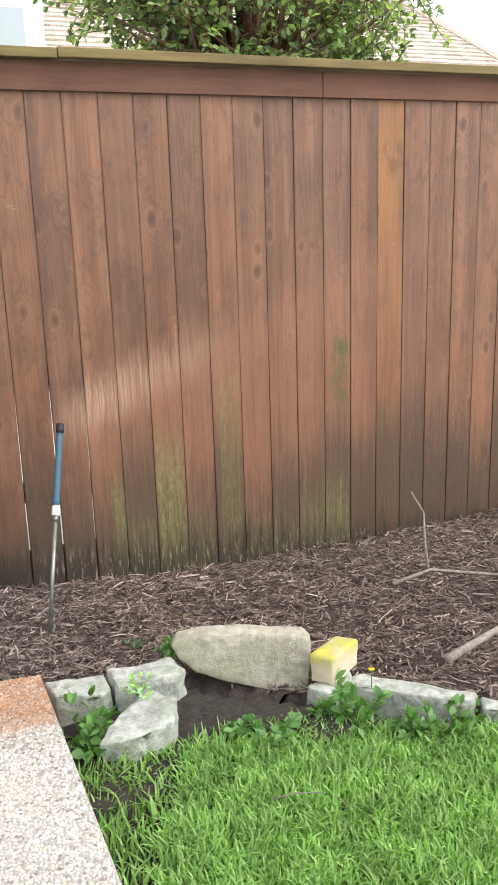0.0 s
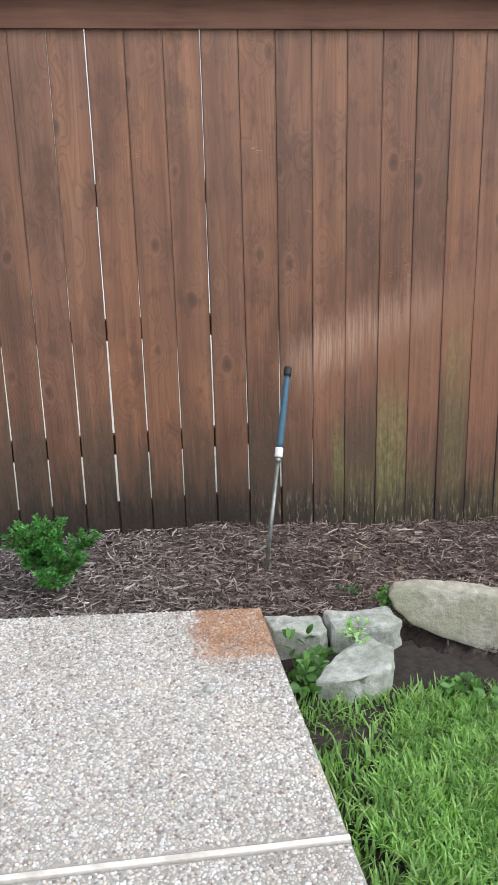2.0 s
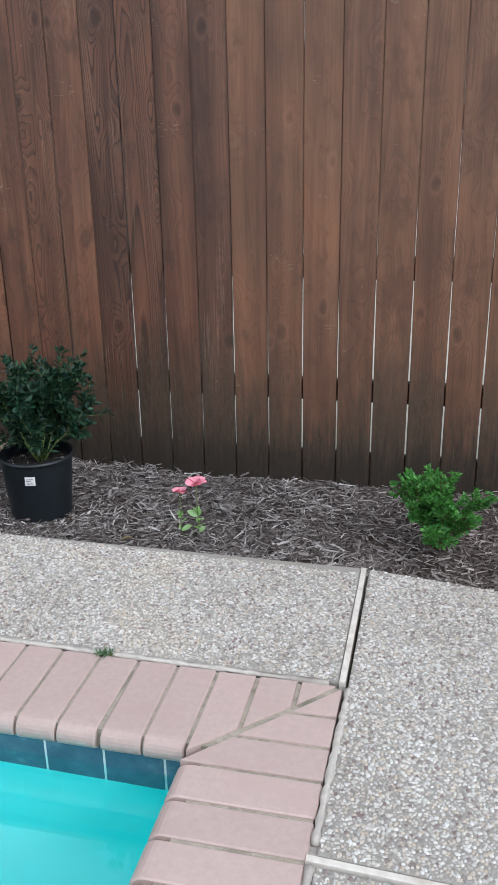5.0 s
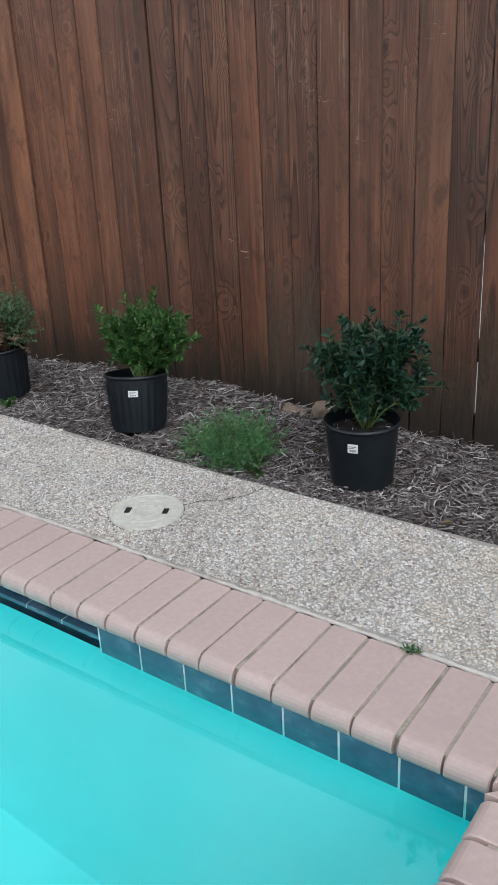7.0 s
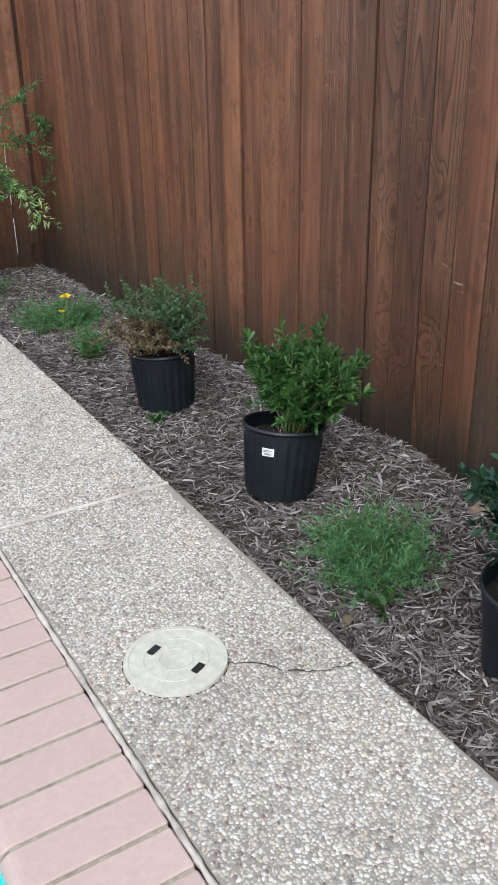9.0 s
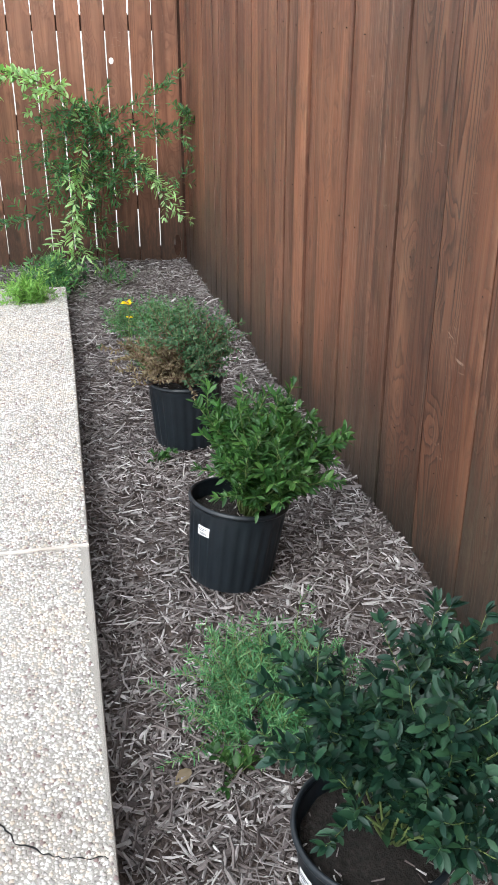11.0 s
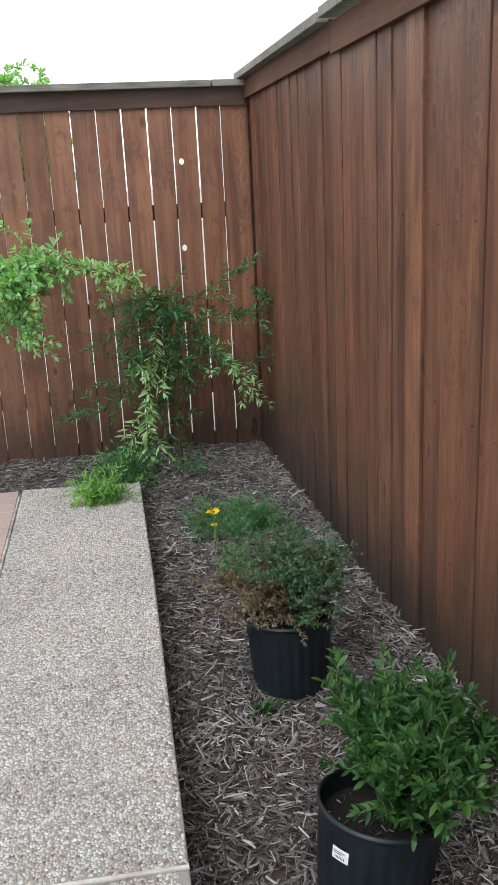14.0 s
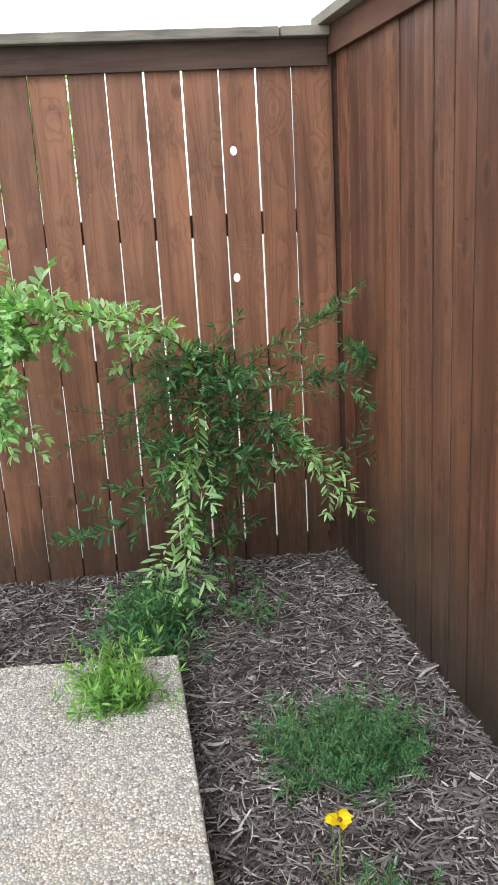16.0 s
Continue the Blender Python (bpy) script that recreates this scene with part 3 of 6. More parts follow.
tagged(bed_sheet("lawn_ground", 0.3, 5.0, -6.5, -2.1, M_LAWN_SOIL, 0.1, lambda x, y: -0.165 + 0.02 * noise.noise(Vector((x * 2, y * 2, 5)))), "earth under the green lawn", "lawn", kind="structure")


# deck slabs
def slab(points, material, label):
    return tagged(finish("deck_slab", prism(points, -0.14, 0.0, 0.006), material), label, "slab", kind="structure")


def pebble_bed(points, seed, pitch=0.0087):
    """Small stones half sunk in the mortar over a plan polygon, as one mesh."""
    g = np.random.default_rng(seed)
    poly = np.array(points)
    (x0, y0), (x1, y1) = poly.min(0), poly.max(0)
    gx, gy = np.meshgrid(np.arange(x0, x1, pitch), np.arange(y0, y1, pitch * 0.866))
    gx[1::2] += pitch / 2
    xy = np.stack([gx.ravel(), gy.ravel()], 1) + g.uniform(-0.36, 0.36, (gx.size, 2)) * pitch
    keep = np.ones(len(xy), bool)
    nxt = np.roll(poly, -1, 0)
    turn = np.sign(np.sum(poly[:, 0] * nxt[:, 1] - nxt[:, 0] * poly[:, 1]))
    for p, q in zip(poly, nxt):
        e = (q - p) / np.linalg.norm(q - p)
        keep &= turn * (e[0] * (xy[:, 1] - p[1]) - e[1] * (xy[:, 0] - p[0])) > 0.005
    xy = xy[keep]
    n, m = len(xy), 6
    r = 0.0029 + 0.0034 * g.random(n) ** 1.4
    lng, turn2 = g.uniform(0.78, 1.3, n), g.uniform(0, 6.283, n)
    ang = np.arange(m) * 2 * math.pi / m + g.uniform(-0.25, 0.25, (n, m))
    rad = r[:, None] * g.uniform(0.84, 1.14, (n, m))
    lx, ly = np.cos(ang) * rad * lng[:, None], np.sin(ang) * rad / lng[:, None]
    ca, sa = np.cos(turn2)[:, None], np.sin(turn2)[:, None]
    dx, dy = lx * ca - ly * sa, lx * sa + ly * ca
    high = r * g.uniform(0.35, 0.7, n)
    v = np.zeros((n, 2 * m + 1, 3))
    v[:, :m, 0], v[:, :m, 1], v[:, :m, 2] = xy[:, :1] + dx, xy[:, 1:] + dy, -0.0006
    v[:, m:2 * m, 0], v[:, m:2 * m, 1] = xy[:, :1] + dx * 0.72, xy[:, 1:] + dy * 0.72
    v[:, m:2 * m, 2] = (high * 0.75)[:, None] * g.uniform(0.8, 1.15, (n, m))
    v[:, 2 * m, 0], v[:, 2 * m, 1], v[:, 2 * m, 2] = xy[:, 0], xy[:, 1], high
    i = np.arange(m)
    j = (i + 1) % m
    one = np.concatenate([np.stack([i, j, m + j], 1), np.stack([i, m + j, m + i], 1), np.stack([m + i, m + j, np.full(m, 2 * m)], 1)])
    f = (one[None] + (np.arange(n) * (2 * m + 1))[:, None, None]).reshape(-1, 3)
    me = bpy.data.meshes.new("pebbles")
    me.vertices.add(n * (2 * m + 1))
    me.vertices.foreach_set("co", v.ravel())
    me.loops.add(f.size)
    me.loops.foreach_set("vertex_index", f.ravel().astype(np.int32))
    me.polygons.add(len(f))
    me.polygons.foreach_set("loop_start", np.arange(0, f.size, 3, dtype=np.int32))
    me.polygons.foreach_set("use_smooth", np.ones(len(f), bool))
    me.update(calc_edges=True)
    me.validate()
    return me


def pebbled(points, label, seed, material=M_DECK, stones=M_PEBBLE, near=None):
    ob = slab(points, material, label)
    tagged(part("pebbles", pebble_bed(near or points, seed), stones, ob, "small cream, grey and tan pebbles"), kind="stuff")
    return ob


pebbled([(-0.53, -0.944), (0.356, -1.073), (0.339, -2.117), (-0.522, -2.07)], "exposed aggregate concrete slab with a rust stain at one corner", 11, M_DECK_RUST, M_PEBBLE_RUST)
pebbled([(-0.522, -2.096), (0.338, -2.142), (0.3, -6.5), (-0.522, -6.5)], "exposed aggregate concrete slab beside the pool and lawn", 12, near=[(-0.522, -2.096), (0.338, -2.142), (0.326, -3.0), (-0.522, -3.0)])
pebbled([(-3.005, -0.911), (-1.95, -0.937), (-0.556, -0.942), (-0.55, -1.525), (-3.026, coping_y(-3.03) + 0.015)], "exposed aggregate concrete walkway slab beside the pool", 13)
far_slab = pebbled([(-5.781, -0.842), (-4.6, -0.864), (-3.016, -0.911), (-3.037, coping_y(-3.04) + 0.015), (-5.86, coping_y(-5.86) + 0.015)], "exposed aggregate concrete walkway slab ending in mulch", 14)
for ob in (far_slab, far_slab.children[0]):
    for v in ob.data.vertices:
        v.co.z += deck_fall(v.co.x)


def strip(points, label):
    return tagged(finish("joint_strip", prism(points, -0.05, 0.004, 0.002), M_STRIP), label, "joint strip", kind="structure")


strip([(-0.5555, -0.945), (-0.5395, -0.945), (-0.533, -1.53), (-0.549, -1.53)], "cream plastic strip between two concrete slabs")
strip([(-0.54, -2.074), (0.34, -2.122), (0.339, -2.138), (-0.54, -2.09)], "cream plastic strip across the concrete slabs")
strip([(-3.0155, -0.911), (-3.0055, -0.911), (-3.0265, -1.49), (-3.0365, -1.49)], "narrow cream joint across the pool walkway")

# the crack in the walkway, a thin near-black ribbon of uneven width
turns = [(-2.14, -1.2), (-2.095, -1.14), (-2.05, -1.11), (-2.015, -1.066), (-1.995, -1.03), (-1.985, -0.98), (-1.975, -0.945)]
pts = []
for (ax, ay), (bx, by) in zip(turns, turns[1:]):
    pts += [Vector((ax + (bx - ax) * i / 5 + rng.uniform(-0.004, 0.004), ay + (by - ay) * i / 5 + rng.uniform(-0.004, 0.004), 0.0042)) for i in range(5)]
rows = []
bm = bmesh.new()
for i, p in enumerate(pts):
    d = (pts[min(i + 1, len(pts) - 1)] - pts[max(i - 1, 0)]).normalized()
    w = Vector((-d.y, d.x, 0)) * rng.uniform(0.0006, 0.0022)
    rows.append((bm.verts.new(p - w), bm.verts.new(p + w)))
for (a, b), (c, d) in zip(rows, rows[1:]):
    bm.faces.new((a, b, d, c))
tagged(finish("crack", bm, M_HOLE), "thin dark crack across the concrete walkway", "crack", kind="structure")

# ---- pool ----


def pool_shell():
    bm = bmesh.new()
    x0, x1, y0, y1, z0, z1 = PX0 - 0.008, PX1 + 0.008, PY0 - 0.008, PY1 + 0.008, -1.75, -0.19
    v = [bm.verts.new(p) for p in ((x0, y0, z0), (x1, y0, z0), (x1, y1, z0), (x0, y1, z0), (x0, y0, z1), (x1, y0, z1), (x1, y1, z1), (x0, y1, z1))]
    for q in ((0, 1, 2, 3), (0, 4, 5, 1), (1, 5, 6, 2), (3, 2, 6, 7), (0, 3, 7, 4)):
        bm.faces.new([v[i] for i in q])
    return bm


pool = thing("swimming_pool", "swimming pool filled with bright turquoise water", "pool", kind="structure")
part("shell", pool_shell(), M_PLASTER, pool, "aqua plaster shell")
wx0, wx1, wy0, wy1 = PX0 - 0.02, PX1 + 0.02, PY0 - 0.02, PY1 + 0.02
sheet = [(wx0, wy0), (wx1, wy0), (wx1, wy1), (-1.99, wy1), (-1.99, PY1 + 0.2), (-2.602, PY1 + 0.2), (-2.602, wy1), (wx0, wy1)]
water = part("water", mesh_from("water", [(x, y, WATER) for x, y in sheet], [tuple(range(8))]), M_WATER, pool, "clear turquoise water")
water.visible_shadow = False
# ledge under the coping
led = bmesh.new()
box(PX0 - 0.33, -2.612, PY1 + 0.014, PY1 + 0.28, -0.2, -0.058, bm=led)
box(-1.98, PX1 + 0.31, PY1 + 0.014, PY1 + 0.28, -0.2, -0.058, bm=led)
box(-2.612, -1.98, PY1 + 0.215, PY1 + 0.28, -0.2, -0.058, bm=led)
box(PX1 + 0.014, PX1 + 0.31, PY0 - 0.3, PY1, -0.2, -0.058, bm=led)
part("bond_beam", led, M_GROUT, pool, "grey mortar beam under the coping")
far = bmesh.new()
box(PX0 - 0.33, PX0 - 0.001, PY0 - 0.3, PY1 - 0.08, -0.3, -0.05, bm=far)
box(PX0, PX1, PY0 - 0.33, PY0 - 0.001, -0.3, -0.004, bm=far)
part("far_edge", far, M_COPING, pool)

# coping bricks: the bullnose runs over the water
NOSE = 0.295


def bullnose(width):
    """A brick of length NOSE along -y, with a round front edge; its back edge at y = 0."""
    w = width / 2
    prof = [(0.0, -0.055), (0.0, -0.004), (-0.004, 0.0)]
    for i in range(11):
        a = math.pi / 2 - math.pi * 0.95 * i / 10
        prof.append((-NOSE + 0.03 - 0.03 * math.cos(a), -0.03 + 0.03 * math.sin(a)))
    verts, faces = [], []
    ends = ((-w, 0.0), (-w + 0.004, 1.0), (w - 0.004, 1.0), (w, 0.0))
    n = len(prof)
    for x, full in ends:
        for y, z in prof:
            inset = 0.0 if full else 0.003
            verts.append((x, min(y, -inset) + (inset if y < -0.2 else 0), z - (inset if z > -0.05 else 0)))
    for e in range(3):
        for i in range(n):
            k2 = (i + 1) % n
            faces.append((e * n + i, e * n + k2, (e + 1) * n + k2, (e + 1) * n + i))
    faces.append(tuple(range(n))[::-1])
    faces.append(tuple(range(3 * n, 4 * n)))
    bm = bmesh.new()
    vs = [bm.verts.new(p) for p in verts]
    for f in faces:
        bm.faces.new([vs[i] for i in f])
    bmesh.ops.recalc_face_normals(bm, faces=bm.faces)
    me = bpy.data.meshes.new("coping_brick")
    bm.to_mesh(me)
    bm.free()
    me.materials.append(M_COPING)
    return me


coping = thing("pool_coping", "row of pink bullnose bricks along the pool edge", "coping", kind="structure")
PITCH = 0.1063
brick_meshes = [bullnose(PITCH - 0.009), bullnose(PITCH - 0.0105), bullnose(PITCH - 0.008)]
x = -0.538 - 3 * PITCH
while x > PX0 - 0.32:
    ob = new("coping_brick", brick_meshes[rng.randrange(3)])
    cx = x - PITCH / 2
    ob.location = (cx, coping_y(cx), rng.uniform(-0.0015, 0.001) + deck_fall(cx))
    ob.rotation_euler = (rng.uniform(-0.004, 0.004), rng.uniform(-0.004, 0.004), rng.uniform(-0.008, 0.008))
    ob.parent = coping
    x -= PITCH
y = -1.558 - 3 * PITCH
while y > PY0:
    ob = new("coping_brick", brick_meshes[rng.randrange(3)])
    ob.location = (-0.538, y - PITCH / 2, rng.uniform(-0.0015, 0.001))
    ob.scale = (1.0, 1.09, 1.0)
    ob.rotation_euler = (rng.uniform(-0.004, 0.004), rng.uniform(-0.004, 0.004), -math.pi / 2 + rng.uniform(-0.008, 0.008))
    ob.parent = coping
    y -= PITCH
# bricks cut along the diagonal of the corner
g = 0.0055
CX, CY = -0.538, -1.543
for i in range(3):
    a, b = CX - PITCH * i - g, CX - PITCH * (i + 1) + g
    la, lb = (CX - a) * 0.98 - 2 * g, (CX - b) * 0.98 - 2 * g
    if i == 0:
        poly = [(b, CY), (a - 0.012, CY), (b, CY - lb)]
    else:
        poly = [(b, CY), (a, CY), (a, CY - la), (b, CY - lb)]
    part("cut_brick", prism(poly, -0.055, 0.0, 0.003), M_COPING, coping)
    a, b = CY - PITCH * i - g - 0.015, CY - PITCH * (i + 1) + g - 0.015
    a = CY - 0.012 if i == 0 else a
    la, lb = (CY - a) * 1.0 - 2 * g, (CY - b) * 1.0 - 2 * g
    poly = [(CX, a), (CX, b), (CX - lb, b), (CX - max(la, 0.004), a)]
    part("cut_brick", prism(poly, -0.055, 0.0, 0.003), M_COPING, coping)
# grout bed between the bricks
KX = -3.03
gb = prism([(KX, coping_y(KX) - 0.004), (CX - 0.004, CY - 0.004), (CX - 0.004, PY0), (CX - 0.27, PY0), (CX - 0.27, CY - 0.27), (KX, coping_y(KX) - 0.27)], -0.05, -0.0055)
low = prism([(PX0 - 0.3, coping_y(PX0 - 0.3) - 0.004), (KX - 0.001, coping_y(KX) - 0.004), (KX - 0.001, coping_y(KX) - 0.27), (PX0 - 0.3, coping_y(PX0 - 0.3) - 0.27)], -0.05, -0.0055)
for v in low.verts:
    v.co.z += deck_fall(v.co.x)
part("grout", low, M_GROUT, coping, "sandy grey grout")
part("grout", gb, M_GROUT, coping, "sandy grey grout")
nosegrout = bmesh.new()
box(KX, CX - 0.3, PY1 + 0.0, PY1 + 0.05, -0.046, -0.014, bm=nosegrout)
box(PX1 + 0.03, PX1 + 0.06, PY0, CY - 0.3, -0.046, -0.014, bm=nosegrout)
part("nose_grout", nosegrout, M_GROUT, coping)


def bead(points, w, name, label):
    """An uneven bead of caulk along a line."""
    rows = []
    for (ax, ay), (bx, by) in zip(points, points[1:]):
        n = max(2, int(math.hypot(bx - ax, by - ay) / 0.02))
        rows += [(ax + (bx - ax) * i / n, ay + (by - ay) * i / n) for i in range(n)]
    r = [w * (0.65 + 0.6 * rng.random()) for _ in rows]
    v, f = tube([(x, y, deck_fall(x) - 0.004 + 0.003 * rng.random()) for x, y in rows], r, 5)
    return tagged(finish(name, mesh_from(name, v, f, True), M_CAULK), label, "caulk", kind="structure")


bead([(PX0 - 0.25, coping_y(PX0 - 0.25) + 0.008), (CX - 0.015, CY + 0.008)], 0.008, "caulk_joint", "pale crumbling caulk between deck and coping")
bead([(CX + 0.015, CY - 0.01), (-0.53, -2.065)], 0.009, "caulk_joint", "pale crumbling caulk beside the corner coping")
part("mortar_patch", box(-0.56, -0.5, -2.115, -2.035, -0.1, -0.007, 0.003), M_CAULK, coping)
bead([(-0.53, -2.1), (-0.53, -4.5)], 0.009, "caulk_joint", "pale crumbling caulk beside the side coping")

# waterline tiles, with an opening for the skimmer
tiles = thing("waterline_tile_band", "band of dark blue glazed tiles at the waterline", "tiles", kind="structure")
TP = 0.1525
tb = box(-TP / 2 + 0.003, TP / 2 - 0.003, 0, 0.012, -0.136, 0, 0.0015)
tile_me = bpy.data.meshes.new("tile")
bmesh.ops.recalc_face_normals(tb, faces=tb.faces)
tb.to_mesh(tile_me)
tb.free()
tile_me.materials.append(M_TILE)
M_TGROUT = speckled("tile_grout", (0.72, 0.76, 0.76), (0.82, 0.85, 0.85), 50, 0.8, 0.1)
SK0, SK1 = -2.602, -1.99
x = -0.766
while x > PX0:
    cx = x - TP / 2
    x -= TP
    if SK0 < cx < SK1:
        continue
    ob = new("tile", tile_me)
    ob.location, ob.parent = (cx, PY1 - 0.001, -0.056), tiles
y = PY1
while y > PY0:
    ob = new("tile", tile_me)
    ob.location, ob.rotation_euler, ob.parent = (PX1 - 0.001, y - TP / 2, -0.056), (0, 0, -math.pi / 2), tiles
    y -= TP
gm = bmesh.new()
box(PX0, SK0, PY1 + 0.0005, PY1 + 0.028, -0.19, -0.054, bm=gm)
box(SK1, PX1, PY1 + 0.0005, PY1 + 0.028, -0.19, -0.054, bm=gm)
box(PX1 + 0.004, PX1 + 0.028, PY0, PY1, -0.19, -0.054, bm=gm)
part("tile_grout", gm, M_TGROUT, tiles, "pale grout")

# the skimmer mouth, tiled inside
skim = thing("skimmer_mouth", "dark tiled skimmer opening in the pool wall", "skimmer", kind="structure")
sm = bmesh.new()
box(SK0, SK1, PY1 + 0.2, PY1 + 0.21, -0.3, -0.056, bm=sm)
box(SK0 - 0.01, SK0, PY1 + 0.03, PY1 + 0.2, -0.3, -0.056, bm=sm)
box(SK1, SK1 + 0.01, PY1 + 0.03, PY1 + 0.2, -0.3, -0.056, bm=sm)
box(SK0, SK1, PY1 + 0.009, PY1 + 0.2, -0.31, -0.3, bm=sm)
part("throat", sm, M_TILE, skim)
for i in range(4):
    part("tile", box(SK0 + 0.003 + i * 0.153, SK0 + 0.15 + i * 0.153, PY1 + 0.19, PY1 + 0.199, -0.21, -0.06, 0.002), M_TILE, skim)

# the tiled ledge of its mouth, just clear of the water
part("ledge_grout", box(SK0, SK1, PY1 + 0.006, PY1 + 0.189, -0.135, -0.114), M_TGROUT, skim, "pale grout")
for i in range(4):
    part("ledge_tile", box(SK0 + 0.003 + i * 0.153, SK0 + 0.15 + i * 0.153, PY1 + 0.003, PY1 + 0.188, -0.13, -0.111, 0.002), M_TILE, skim)

turned = Matrix.Translation((PX1, PY1, 0)) @ Matrix.Rotation(-0.0185, 4, "Z") @ Matrix.Translation((-PX1, -PY1, 0))
for ob in (pool, tiles, skim):
    ob.matrix_basis = turned

# ---- fences ----
FX0, FX1 = -6.749, 4.7
Z0, ZTOP = -0.42, 1.93


def picket(width, top=ZTOP, bottom=Z0, seed=0, thick=0.016, taper=0.0):
    """A cedar board along z, its face at y = 0, slightly cupped and uneven, with eased edges."""
    r = random.Random(seed)
    w = width / 2
    verts, faces = [], []
    rows = 9
    for j in range(rows):
        z = bottom + (top - bottom) * j / (rows - 1)
        t = taper * max(0.0, min(1.0, (1.0 - z) / 0.7)) / 2
        a = r.uniform(-0.0007, 0.0007) + t
        b = r.uniform(-0.0007, 0.0007) - t
        sec = [(-w + a, 0.002), (-w + 0.0017 + a, 0.0), (0.0, r.uniform(-0.0006, 0.0006)), (w - 0.0017 + b, 0.0), (w + b, 0.002), (w + b, thick), (-w + a, thick)]
        verts += [(x, y, z) for x, y in sec]
    n = 7
    for j in range(rows - 1):
        for i in range(n):
            k2 = (i + 1) % n
            faces.append((j * n + i, j * n + k2, (j + 1) * n + k2, (j + 1) * n + i))
    faces.append(tuple(range(n))[::-1])
    faces.append(tuple(range((rows - 1) * n, rows * n)))
    return mesh_from("picket", verts, faces)


def picket_with_holes(width, holes, top=ZTOP, bottom=Z0, thick=0.016):
    """The same board with knot holes clean through it."""
    bm = bmesh.new()
    w = width / 2
    edges = []

    def loop(points):
        vs = [bm.verts.new((x, 0, z)) for x, z in points]
        edges.extend(bm.edges.new((vs[i], vs[(i + 1) % len(vs)])) for i in range(len(vs)))

    loop([(-w, bottom), (w, bottom), (w, top), (-w, top)])
    for hx, hz, rx, rz in holes:
        loop([(hx + rx * math.cos(2 * math.pi * i / 14), hz + rz * math.sin(2 * math.pi * i / 14)) for i in range(14)])
    bmesh.ops.triangle_fill(bm, edges=edges, use_beauty=True)
    r = bmesh.ops.extrude_face_region(bm, geom=bm.faces[:])
    bmesh.ops.translate(bm, vec=(0, thick, 0), verts=[v for v in r["geom"] if isinstance(v, bmesh.types.BMVert)])
    bmesh.ops.recalc_face_normals(bm, faces=bm.faces)
    me = bpy.data.meshes.new("picket")
    bm.to_mesh(me)
    bm.free()
    return me


def rail(x0, x1, z, parent, y=0.018):
    part("rail", box(x0, x1, y, y + 0.04, z - 0.088, z, 0.003), M_RAIL, parent)


back = thing("wooden_fence", "tall stained cedar board fence, mouldy near the ground", "fence")
# board joints along the fence
joints = [-0.057 + 0.1412 * i for i in range(-47, 0)] + [0.376 + 0.1443 * i for i in range(-3, 1)] + [0.376 + 0.1466 * i for i in range(1, 30)]


def board_gap(x):
    """The gap at the joint x: a few stand open, the weathered boards vary more."""
    if min(abs(x - q) for q in (0.376, -0.057, -1.61)) < 0.02:
        return 0.0036
    r = random.Random(round(x * 1000))
    return r.choice((0.002, 0.003, 0.0045, 0.0065)) if x < -2.1 else r.choice((0.0004, 0.0006, 0.0009))


for a, b in zip(joints, joints[1:]):
    if a < FX0 + 0.003:
        a = FX0 + 0.003
    mid = (a + b) / 2
    old = mid < -2.1
    ga, gb = board_gap(a), board_gap(b)
    me = picket(b - a - (ga + gb) / 2, seed=rng.randrange(10000), taper=0.0 if old else (0.0052 if mid < 0.9 else 0.0024) * rng.uniform(0.7, 1.2))
    mid += (ga - gb) / 4
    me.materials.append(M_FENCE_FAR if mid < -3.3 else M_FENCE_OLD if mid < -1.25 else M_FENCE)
    ob = new("picket", me)
    ob.location = (mid, rng.choice((0.0, 0.003, 0.007, 0.011)) if old else rng.uniform(-0.001, 0.003), 0)
    ob.rotation_euler = (rng.uniform(-0.0015, 0.0015), rng.uniform(-0.0003, 0.0003) if not old else rng.uniform(-0.0012, 0.0012), rng.uniform(-0.012, 0.012) if not old else rng.uniform(-0.02, 0.02))
    ob.parent = back
nails = bmesh.new()
for ob in [c for c in back.children if c.name.startswith("picket")]:
    for z in (1.292, 0.752, 0.252):
        for dx in (0.03,):
            nx, nz = ob.location.x + dx + rng.uniform(-0.008, 0.008), z + rng.uniform(-0.02, 0.02)
            bmesh.ops.create_cone(nails, cap_ends=True, segments=7, radius1=0.0015, radius2=0.0015, depth=0.006, matrix=Matrix.Translation((nx, ob.location.y + 0.001, nz)) @ Matrix.Rotation(math.pi / 2, 4, "X"))
tagged(part("nail_heads", nails, M_BLACK, back), "dark nail heads in the fence boards", kind="stuff")
lap = picket(0.09, seed=77)
lap.materials.append(M_FENCE_OLD)
for q in joints:
    if FX0 < q < -2.1:  # a lap behind each open joint
        ob = new("lap_board", lap)
        ob.location, ob.parent = (q, 0.0315, 0), back
for z in (1.336, 0.795, 0.297):
    rail(FX0, FX1, z, back, 0.049)
part("kick_board", box(FX0, FX1, 0.018, 0.04, -0.42, 0.0, 0.003), M_RAIL, back)
for i in range(5):
    x = -5.6 + i * 2.44
    part("post", box(x - 0.045, x + 0.045, 0.0905, 0.18, -0.5, 1.96, 0.004), M_RAIL, back)
for x0, x1, dz in ((FX0 - 0.02, -4.92, 0.0), (-4.915, -2.4, -0.012), (-2.396, -0.66, 0.0), (-0.656, 1.98, 0.0), (1.984, FX1, 0.0)):
    part("trim_board", box(x0, x1, -0.021, -0.002, 1.888 + dz, 1.999 + dz, 0.002), M_TRIM, back)
